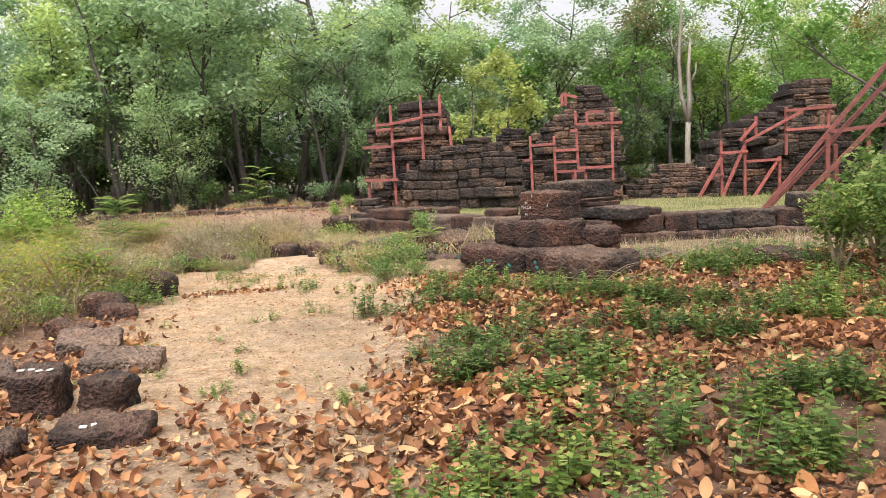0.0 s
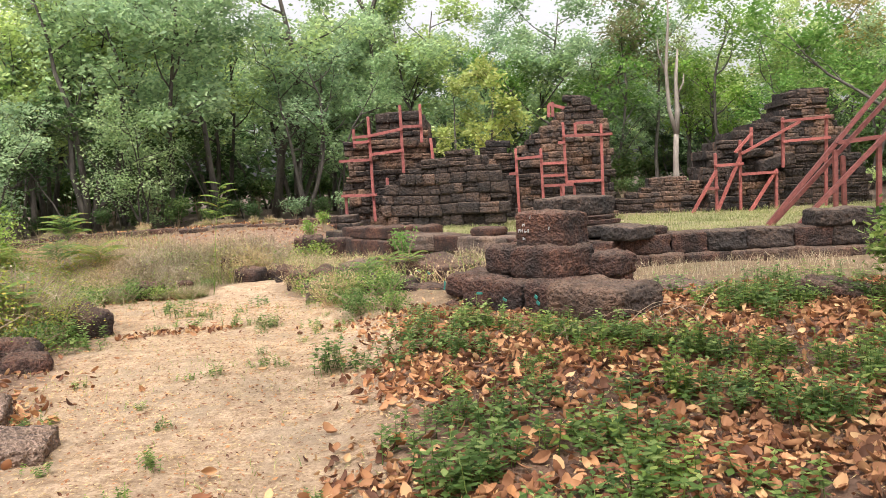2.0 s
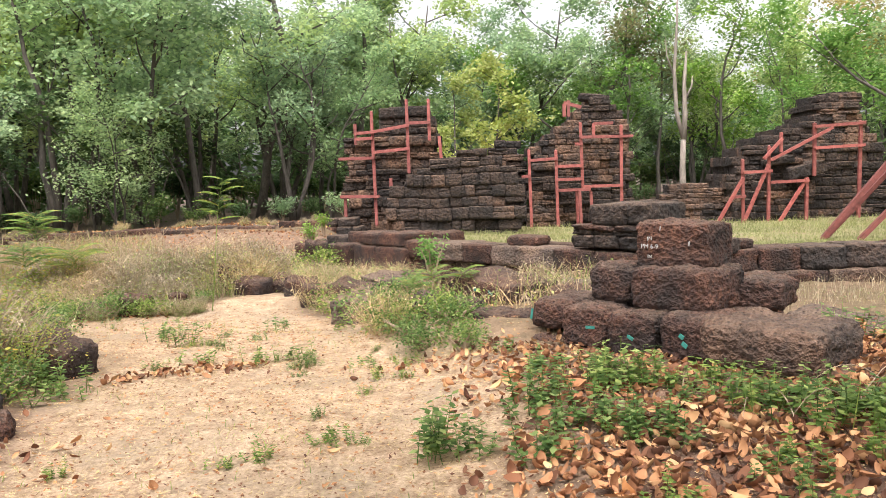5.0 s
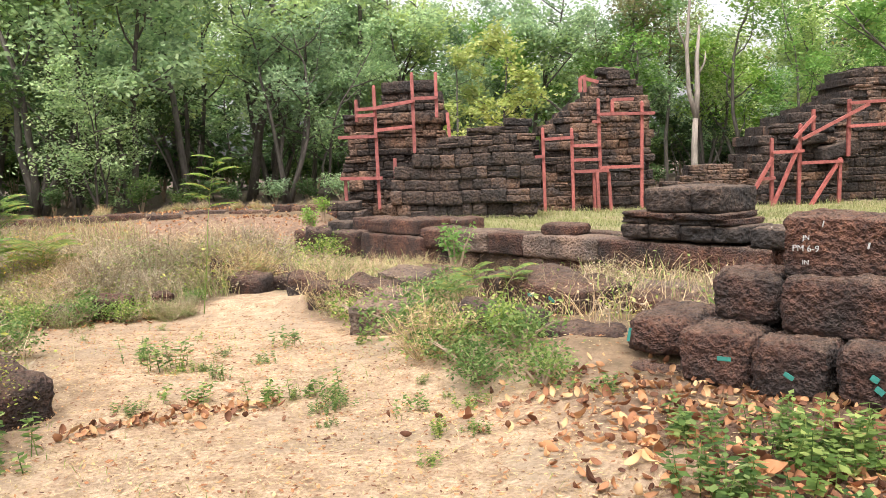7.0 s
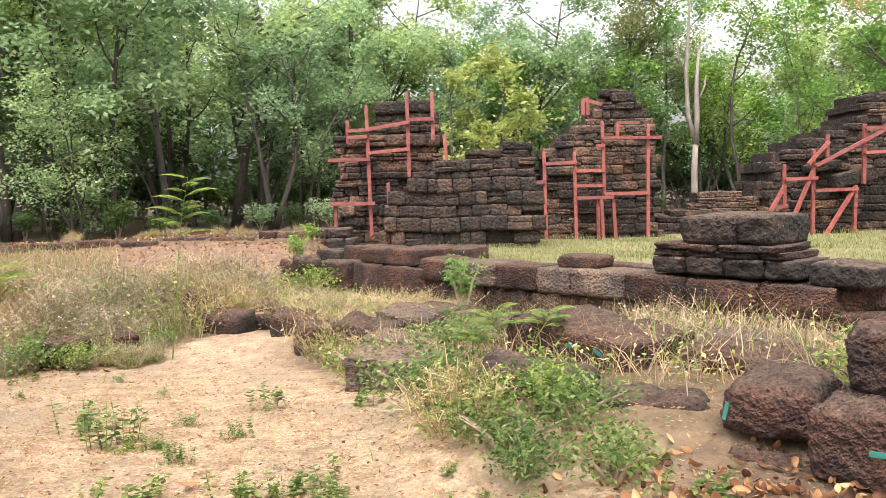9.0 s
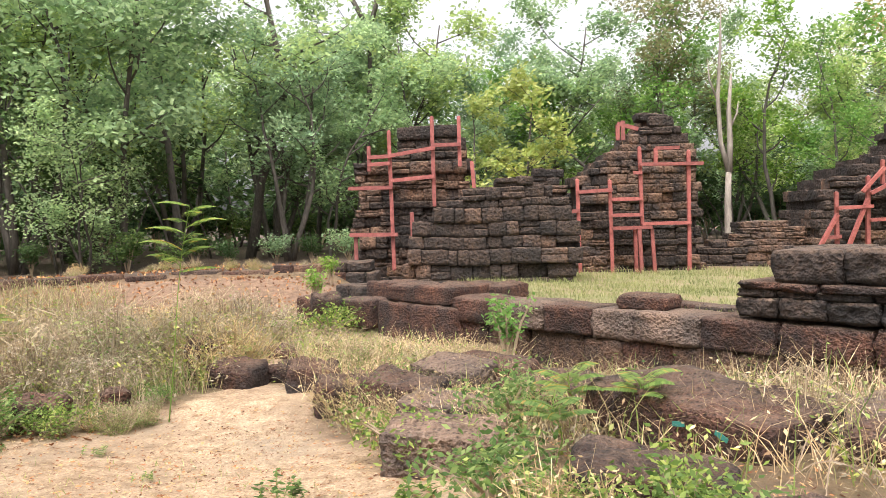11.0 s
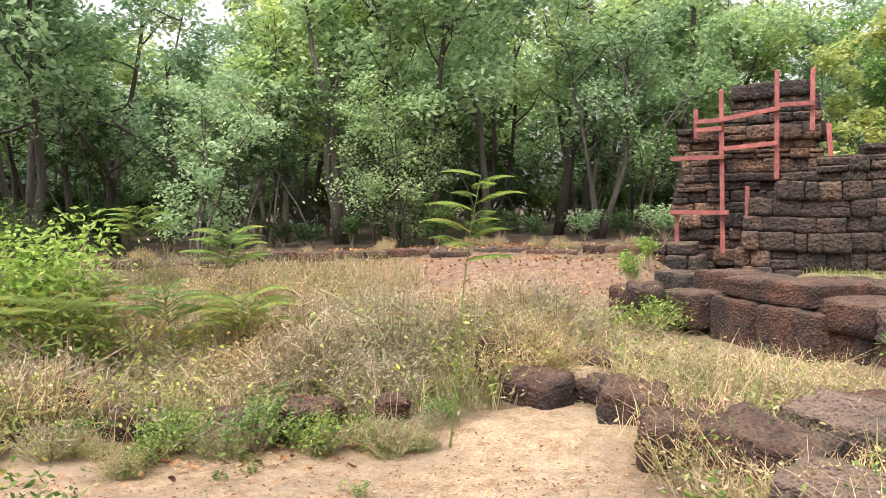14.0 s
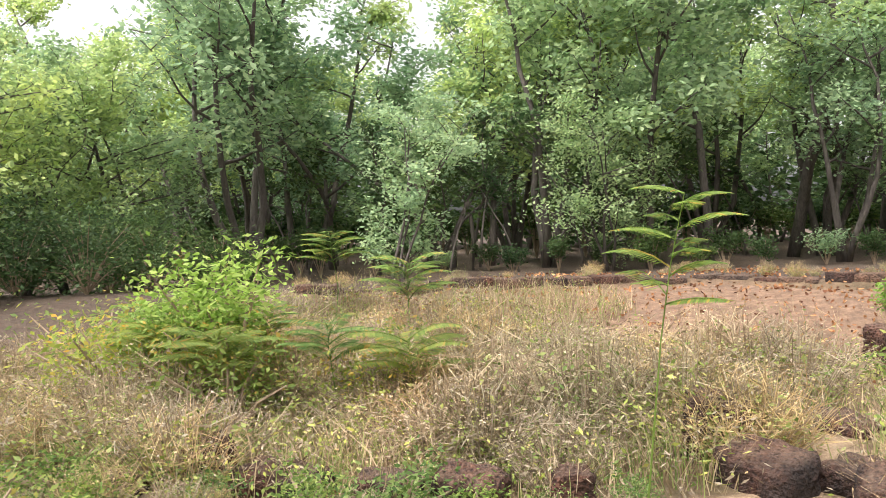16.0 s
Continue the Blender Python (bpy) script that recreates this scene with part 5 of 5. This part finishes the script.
SAPLINGS = [sapling_meshes(71, 2.2, 13, 0.47, LEAF_PINNATE, 0.28), sapling_meshes(72, 1.2, 18, 0.6, LEAF_PINNATE), sapling_meshes(73, 0.8, 16, 0.6), sapling_meshes(74, 0.55, 9, 0.42, LEAF_PINNATE)]
for k, x, y, s, t in ((0, -5.4, 15.25, 0.92, 0), (1, -9.65, 18.1, 1.25, 0), (1, -8.6, 15.9, 0.9, 40), (2, -9.5, 15.4, 1.2, 80), (2, -8.0, 16.3, 1.2, 120), (1, -10.2, 16.4, 0.9, 200), (2, -10.6, 15.4, 1.2, 10), (1, -11.4, 15.9, 0.95, 60), (3, -1.5, 13.1, 0.75, 0), (3, -2.1, 12.7, 0.7, 70), (3, -1.9, 13.5, 0.8, 33),
                      (3, -5.6, 9.6, 1.2, 10), (3, -6.0, 10.2, 1.3, 200), (2, -6.6, 10.6, 0.95, 90), (2, -7.5, 11.5, 1.0, 180), (3, -5.9, 7.6, 1.2, 20), (1, -13.0, 20.0, 1.2, 90)):
    ob = new("sapling")
    child("stem", SAPLINGS[k][0], ob)
    child("foliage", SAPLINGS[k][1], ob)
    ob.matrix_basis = pose(x, y, gz(x, y), 0, 0, t) @ Matrix.Scale(s, 4)
    tagged(ob, "feathery green sapling with orange young tips in grass", "sapling", "feathery saplings")


# ---- low plants, grass, straw and fallen leaves ----
def weed_mesh(seed, height, stems):
    """Upright leafy stems with opposite pointed leaves, larger towards the middle."""
    rnd, pile, quads = random.Random(seed), Pile(), []
    for _ in range(stems):
        v, r = rnd.uniform(0, 6.28), rnd.uniform(0, 0.27)
        p = Vector((math.cos(v) * r, math.sin(v) * r, -0.02))
        h = height * rnd.uniform(0.5, 1.1)
        tip = p + Vector((rnd.gauss(0, 0.04), rnd.gauss(0, 0.04), h))
        pile.add(*tube([p, p.lerp(tip, 0.5), tip], [0.004, 0.003, 0.0015], 3))
        for j in range(7):
            a = p.lerp(tip, 0.3 + 0.7 * j / 6)
            for sg in (0, math.pi):
                w = j * 1.57 + sg + rnd.uniform(-0.35, 0.35)
                size = 0.062 * rnd.uniform(0.75, 1.25) * (1.1 - 0.55 * abs(j / 6 - 0.45))
                d = Vector((math.cos(w), math.sin(w), rnd.uniform(-0.35, 0.35))) * size
                t = Vector((-math.sin(w), math.cos(w), rnd.uniform(-0.2, 0.2))) * size * 0.3
                quads.append([tuple(a), tuple(a + d * 0.45 + t), tuple(a + d), tuple(a + d * 0.45 - t)])
    return mesh_of("stem", pile.v, pile.f, WEED), quad_mesh("foliage", np.array(quads), WEED)


WEEDS = [weed_mesh(81, 0.26, 9), weed_mesh(82, 0.33, 12), weed_mesh(83, 0.2, 7), weed_mesh(84, 0.28, 14)]


def litter_cover(x, y):
    c, w = np.interp(y, PATH_Y, PATH_X), np.interp(y, PATH_Y, PATH_W)
    right = smooth(w * 0.5, w * 1.15, x - c + 0.2 * wobble(x, y, 2.0)) * (1 - smooth(9.3, 11.0, y - 0.25 * np.maximum(0, x - 1))) * (1 - 0.4 * smooth(6.5, 8.6, y) * smooth(1.5, 0.3, x))
    left = smooth(w * 0.45, w * 0.95, c - x) * (1 - smooth(5.5, 8.5, y)) * (1 - smooth(-3.5, -5.0, x) * 0.6)
    near = (1 - smooth(3.2, 6.0, y)) * 0.72
    return np.clip(np.maximum(np.maximum(right, left), near) * (0.55 + 0.6 * wobble(x, y, 1.6, 2) + 0.25), 0.02, 1)


def weed_thing(x, y, k, s, t):
    ob = new("weed")
    child("stem", WEEDS[k][0], ob)
    child("foliage", WEEDS[k][1], ob)
    ob.matrix_basis = pose(x, y, gz(x, y), 0, 0, t) @ Matrix.Scale(s, 4)
    tagged(ob, "small leafy green weed growing through dead leaves", "weed", "green weeds")


wr = random.Random(91)
for x, y, k, s in ((-1.63, 7.73, 1, 1.0), (-1.5, 7.85, 3, 0.8), (-1.05, 7.53, 0, 0.9), (-3.0, 10.8, 2, 0.8), (-4.5, 11.6, 1, 0.9), (-4.8, 12.0, 0, 0.9), (-3.7, 12.6, 2, 0.9), (-4.0, 10.6, 2, 0.8), (-3.35, 10.55, 0, 0.7), (-3.0, 12.9, 2, 0.8), (-2.4, 10.2, 2, 0.6), (-2.6, 13.0, 0, 0.9), (-4.95, 6.6, 1, 0.9), (-4.6, 9.4, 3, 1.0), (-4.9, 9.7, 1, 1.0)):
    weed_thing(x, y, k, s, wr.uniform(0, 360))
for _ in range(46):
    y = wr.uniform(4.5, 14.5)
    x = float(np.interp(y, PATH_Y, PATH_X)) + wr.uniform(-1.6, 1.3) - (1.2 if y > 11 else 0.0)
    weed_thing(x, y, wr.randrange(4), wr.uniform(0.22, 0.5), wr.uniform(0, 360))
made = 0
while made < 240:
    x, y = wr.uniform(-1.6, 4.2), wr.uniform(2.2, 10.2)
    c, w = float(np.interp(y, PATH_Y, PATH_X)), float(np.interp(y, PATH_Y, PATH_W))
    if x - c < w * 0.95 or wr.random() > 0.15 + 0.95 * max(0.0, float(wobble(x, y, 1.9, 4)) + 0.25):
        continue
    if -0.9 < (x - 0.0) and y > 9.2 - 0.9 * max(0.0, x) and x < 1.5:
        continue
    weed_thing(x, y, wr.randrange(4), wr.uniform(0.6, 1.05), wr.uniform(0, 360))
    made += 1


def scatter(rng, count, x0, x1, y0, y1, chance):
    x, y = rng.uniform(x0, x1, count), rng.uniform(y0, y1, count)
    keep = rng.random(count) < chance(x, y)
    x, y = x[keep], y[keep]
    return np.stack([x, y, gh(x, y)], 1)


rg = np.random.default_rng(101)


b1 = scatter(rg, 95000, -15, 0.5, 5, 24, meadow_cover)
tall = 0.26 + 0.24 * smooth(-3.8, -6.0, b1[:, 0]) * (1 - 0.5 * smooth(17.5, 20, b1[:, 1]))
h1 = tall * rg.uniform(0.45, 1.15, len(b1))
tagged(new("dry_grass", quad_mesh("dry_grass", blades(rg, b1, h1, rg.uniform(0.004, 0.010, len(b1)), 0.8), STRAW)), "tangled straw-coloured dry grass", "grass", kind="stuff")
heads = b1 + np.stack([rg.normal(0, 0.06, len(b1)), rg.normal(0, 0.06, len(b1)), h1 * rg.uniform(0.7, 1.05, len(b1))], 1)
tagged(new("seed_heads", quad_mesh("seed_heads", leaf_quads(rg, heads[::3], 0.026, 0.0, 0.5, 0.03), DRYWEED)), "pale dry seed heads in the grass", "grass", kind="stuff")
b2 = scatter(rg, 85000, -15, 0.5, 5, 24, lambda x, y: meadow_cover(x, y) * (0.5 + 0.6 * wobble(x, y, 0.9, 9)))
h2 = rg.uniform(0.12, 0.42, len(b2))
tagged(new("green_undergrass", quad_mesh("green_undergrass", np.concatenate([blades(rg, b2, h2, rg.uniform(0.005, 0.012, len(b2)), 0.4), leaf_quads(rg, b2 + np.stack([0 * h2, 0 * h2, h2 * rg.uniform(0.2, 1.0, len(h2))], 1), 0.055, 0.1, 0.45, 0.05)]), GRASS)), "green weeds and grass under the dry stalks", "grass", kind="stuff")
# tangled dry weeds: clumps of small withered leaves and twigs
cl = scatter(rg, 4200, -14, 0.3, 5.5, 22, lambda x, y: meadow_cover(x, y) * 0.9)
per = 60
cc = np.repeat(cl, per, axis=0)
ch = np.repeat(0.16 + 0.45 * smooth(-3.8, -6.0, cl[:, 0]) * rg.uniform(0.5, 1.1, len(cl)), per)
dome = np.clip(rg.normal(0, 0.16, (len(cc), 2)), -0.4, 0.4)
cc = cc + np.concatenate([dome, (ch * rg.uniform(0.15, 1.0, len(cc)) * (1 - 2.2 * (dome ** 2).sum(1)))[:, None]], 1)
part_green = rg.random(len(cc)) < 0.26
tagged(new("withered_weeds", quad_mesh("withered_weeds", leaf_quads(rg, cc[~part_green], 0.06, 0.0, 0.26, 0.035), DRYWEED)), "tangled withered brown weeds in the meadow", "weeds", kind="stuff")
tagged(new("meadow_weeds", quad_mesh("meadow_weeds", leaf_quads(rg, cc[part_green], 0.055, 0.0, 0.4, 0.03), GRASS)), "small green weeds among withered stalks", "weeds", kind="stuff")
b3 = scatter(rg, 62000, -3, 13, 13, 30, lambda x, y: smooth(0.8, 1.4, inside(x, y)) * smooth(-3.2, -2.4, x) * (1 - smooth(29.2, 29.8, y)) * (0.6 + 0.4 * wobble(x, y, 0.8)))
h3 = rg.uniform(0.03, 0.12, len(b3)) * (1 + 1.0 * smooth(24, 29, b3[:, 1]) * rg.uniform(0, 1, len(b3)))
tagged(new("terrace_grass", quad_mesh("terrace_grass", blades(rg, b3, h3, rg.uniform(0.008, 0.016, len(b3)), 0.5), TERRACE)), "light green grass on the temple terrace", "grass", kind="stuff")
b4 = scatter(rg, 8000, -2, 5, 9.5, 15, lambda x, y: smooth(-3.0, -1.8, inside(x, y)) * (1 - smooth(-0.7, -0.3, inside(x, y))) * smooth(3.5, 5.5, along(x, y)))
tagged(new("wall_foot_grass", quad_mesh("wall_foot_grass", blades(rg, b4, rg.uniform(0.05, 0.22, len(b4)), rg.uniform(0.004, 0.009, len(b4)), 0.6), STRAW)), "dry grass along the foot of the wall", "grass", kind="stuff")


def flat_bits(rng, base, length, width, lift):
    k = len(base)
    w = rng.uniform(0, 2 * np.pi, k)
    d = np.stack([np.cos(w), np.sin(w), rng.normal(0, 0.16, k)], 1) * length.reshape(-1, 1) / 2
    s = np.stack([-np.sin(w), np.cos(w), rng.normal(0, 0.3, k)], 1) * width.reshape(-1, 1) / 2
    p = base + np.stack([np.zeros(k), np.zeros(k), rng.uniform(0.004, lift, k)], 1)
    return np.stack([p - d - s * 0.5, p - d * 0.1 + s, p + d + s * 0.4, p + d * 0.1 - s], 1)


b5 = scatter(rg, 190000, -6.5, 4.5, 1.2, 17, lambda x, y: np.clip(0.35 + 0.65 * path_cover(x, y), 0, 1) * (1 - 0.7 * smooth(9, 15, y)))
tagged(new("straw_litter", quad_mesh("straw_litter", flat_bits(rg, b5, rg.uniform(0.012, 0.05, len(b5)), rg.uniform(0.003, 0.007, len(b5)), 0.016), STRAW)), "flattened straw and chaff on the path", "straw", kind="stuff")
b6 = scatter(rg, 30000, -6.5, 4.5, 2, 14, lambda x, y: 0.25 * np.clip(wobble(x, y, 1.5, 7) + 0.3, 0, 1))
tagged(new("short_grass", quad_mesh("short_grass", blades(rg, b6, rg.uniform(0.02, 0.07, len(b6)), rg.uniform(0.003, 0.006, len(b6)), 0.8), GRASS)), "short worn grass on the path edges", "grass", kind="stuff")


def leaf_mesh(seed, size=1.0):
    """A curled dead leaf: a pointed blade with a midrib fold, in eight faces."""
    rnd = random.Random(seed)
    curl, fold, twist = rnd.uniform(0.3, 1.5), rnd.uniform(0.2, 1.1), rnd.uniform(-1.3, 1.3)
    verts, faces = [], []
    for i in range(5):
        s = i / 4
        w = 0.28 * math.sin(math.pi * (0.06 + 0.9 * s)) ** 0.8
        z = curl * (s - 0.5) ** 2
        for k in (-1, 0, 1):
            verts.append((Vector((s - 0.5, k * w, z + abs(k) * fold * w + k * twist * w * s))) * size)
    for i in range(4):
        for k in range(2):
            a = i * 3 + k
            faces.append((a, a + 3, a + 4, a + 1))
    return mesh_of("leaf", verts, faces, DRYLEAF)


LEAVES = [leaf_mesh(k) for k in range(8)]


def leaf_heap(points, sizes, seed):
    """Many curled leaves in one mesh."""
    rng = np.random.default_rng(seed)
    shapes = [np.array([v.co[:] for v in m.vertices]) for m in LEAVES]
    face = np.array([p.vertices[:] for p in LEAVES[0].polygons])
    verts, faces = [], []
    for i, (p, s) in enumerate(zip(points, sizes)):
        a, b, c = rng.uniform(0, 6.28), rng.normal(0, 0.6), rng.normal(0, 0.6)
        r = np.array(Euler((b, c, a)).to_matrix())
        verts.append(shapes[i % 8] @ r.T * s + p + (0, 0, 0.015 + abs(rng.normal(0, 0.012))))
        faces.append(face + i * 15)
    v, f = np.concatenate(verts), np.concatenate(faces).astype(np.int32)
    me = bpy.data.meshes.new("leaf_heap")
    me.vertices.add(len(v))
    me.vertices.foreach_set("co", v.astype(np.float32).ravel())
    me.loops.add(f.size)
    me.loops.foreach_set("vertex_index", f.ravel())
    me.polygons.add(len(f))
    me.polygons.foreach_set("loop_start", np.arange(0, f.size, 4, dtype=np.int32))
    me.materials.append(DRYLEAF)
    me.update(calc_edges=True)
    return me


b7 = scatter(rg, 95000, -6.0, 6.2, 0.2, 11, lambda x, y: litter_cover(x, y) ** 1.6 * smooth(0.2, 2.0, y + 0.4 * wobble(x, y, 1.4, 3)) * (1 - smooth(4.2, 6.0, x + 0.4 * wobble(x, y, 1.2, 4))))
tagged(new("leaf_litter", leaf_heap(b7, 0.03 + 0.08 * rg.uniform(0, 1, len(b7)) ** 1.8, 3)), "carpet of curled brown and orange dead leaves", "leaf litter", kind="stuff")
spots = [(-4.25, 9.95, 0.14, 30), (-4.0, 10.1, 0.14, 36), (-3.75, 10.3, 0.14, 36), (-3.5, 10.45, 0.13, 30), (-0.9, 10.3, 0.5, 150), (-0.4, 9.6, 0.5, 130), (0.2, 8.9, 0.5, 120), (-1.3, 9.9, 0.6, 90), (-6.6, 14.8, 0.5, 60), (-7.2, 14.2, 0.4, 40), (-4.6, 8.0, 0.4, 50)]
pts = np.concatenate([np.stack([rg.normal(x, r, n), rg.normal(y, r * 0.55, n), np.zeros(n)], 1) for x, y, r, n in spots])
pts[:, 2] = gh(pts[:, 0], pts[:, 1])
tagged(new("leaf_drift", leaf_heap(pts, rg.uniform(0.03, 0.085, len(pts)), 4)), "small drifts of reddish-brown dead leaves", "leaf litter", kind="stuff")
b8 = scatter(rg, 4500, -14, -5.0, 18, 30, lambda x, y: smooth(-5.4, -4.0, y - bank_edge(x)) * (1 - smooth(2.5, 5.0, y - bank_edge(x))) * 0.7)
tagged(new("bank_litter", leaf_heap(b8, rg.uniform(0.03, 0.1, len(b8)), 6)), "dead leaves scattered on the earth bank", "leaf litter", kind="stuff")
b10 = scatter(rg, 40000, -7.5, 1.0, 2, 15.5, lambda x, y: 0.25 + 0.5 * path_cover(x, y))
tagged(new("leaf_crumbs", quad_mesh("leaf_crumbs", flat_bits(rg, b10, rg.uniform(0.012, 0.05, len(b10)), rg.uniform(0.008, 0.022, len(b10)), 0.014), DRYLEAF)), "crumbled dead leaves and bark bits on the path", "leaf litter", kind="stuff")
litter = empty("fallen_leaves", "large curled dead leaves lying along the path edge", "leaf litter", kind="stuff")
lr = random.Random(5)
placed = 0
while placed < 300:
    x, y = lr.uniform(-4.2, 3.2), lr.uniform(1.8, 7.5)
    if lr.random() > float(litter_cover(x, y)):
        continue
    ob = child("leaf", LEAVES[lr.randrange(8)], litter)
    ob.matrix_basis = pose(x, y, gz(x, y) + 0.035, lr.gauss(0, 24), lr.gauss(0, 24), lr.uniform(0, 360)) @ Matrix.Scale(lr.uniform(0.075, 0.13), 4)
    placed += 1

b9 = scatter(rg, 42000, -4.6, 0.9, 11, 18.2, lambda x, y: np.clip(meadow_cover(x, y) * 1.2, 0, 1) * (1 - 0.5 * smooth(-3.0, -2.0, x)) * (0.35 + 0.65 * np.clip(wobble(x, y, 2.6, 8) + 0.4, 0, 1)))
h9 = rg.uniform(0.1, 0.42, len(b9))
tagged(new("tangled_grass", quad_mesh("tangled_grass", np.concatenate([blades(rg, b9, h9, rg.uniform(0.004, 0.009, len(b9)), 1.3), leaf_quads(rg, b9[::2] + np.stack([0 * h9, 0 * h9, h9 * 0.6], 1)[::2], 0.05, 0.1, 0.35, 0.06)]), STRAW)), "tangled dry grass between the fallen stones", "grass", kind="stuff")
# bent dry stalks over the stones
stalks = empty("dry_stalks", "loose bent dry stalks lying over the stones", "straw", kind="stuff")
sr = random.Random(17)
for k in range(70):
    x, y = sr.choice(((-2.9, 16.6), (-0.6, 11.9), (-3.4, 17.4), (-0.2, 11.6), (-2.6, 14.4), (1.0, 8.3), (-4.9, 20.0))) 
    x, y = x + sr.gauss(0, 0.45), y + sr.gauss(0, 0.35)
    z = gz(x, y)
    w, l, lift = sr.uniform(0, 6.28), sr.uniform(0.3, 0.8), sr.uniform(0.7, 1.1)
    arc = [Vector((x + math.cos(w) * l * s, y + math.sin(w) * l * s, z + l * lift * s * (1.25 - s))) for s in (0, 0.17, 0.33, 0.5, 0.67, 0.83, 1.0)]
    child("stalk", mesh_of("stalk", *tube(arc, [0.004, 0.0038, 0.0034, 0.003, 0.0025, 0.002, 0.0015], 4), TWIG), stalks)
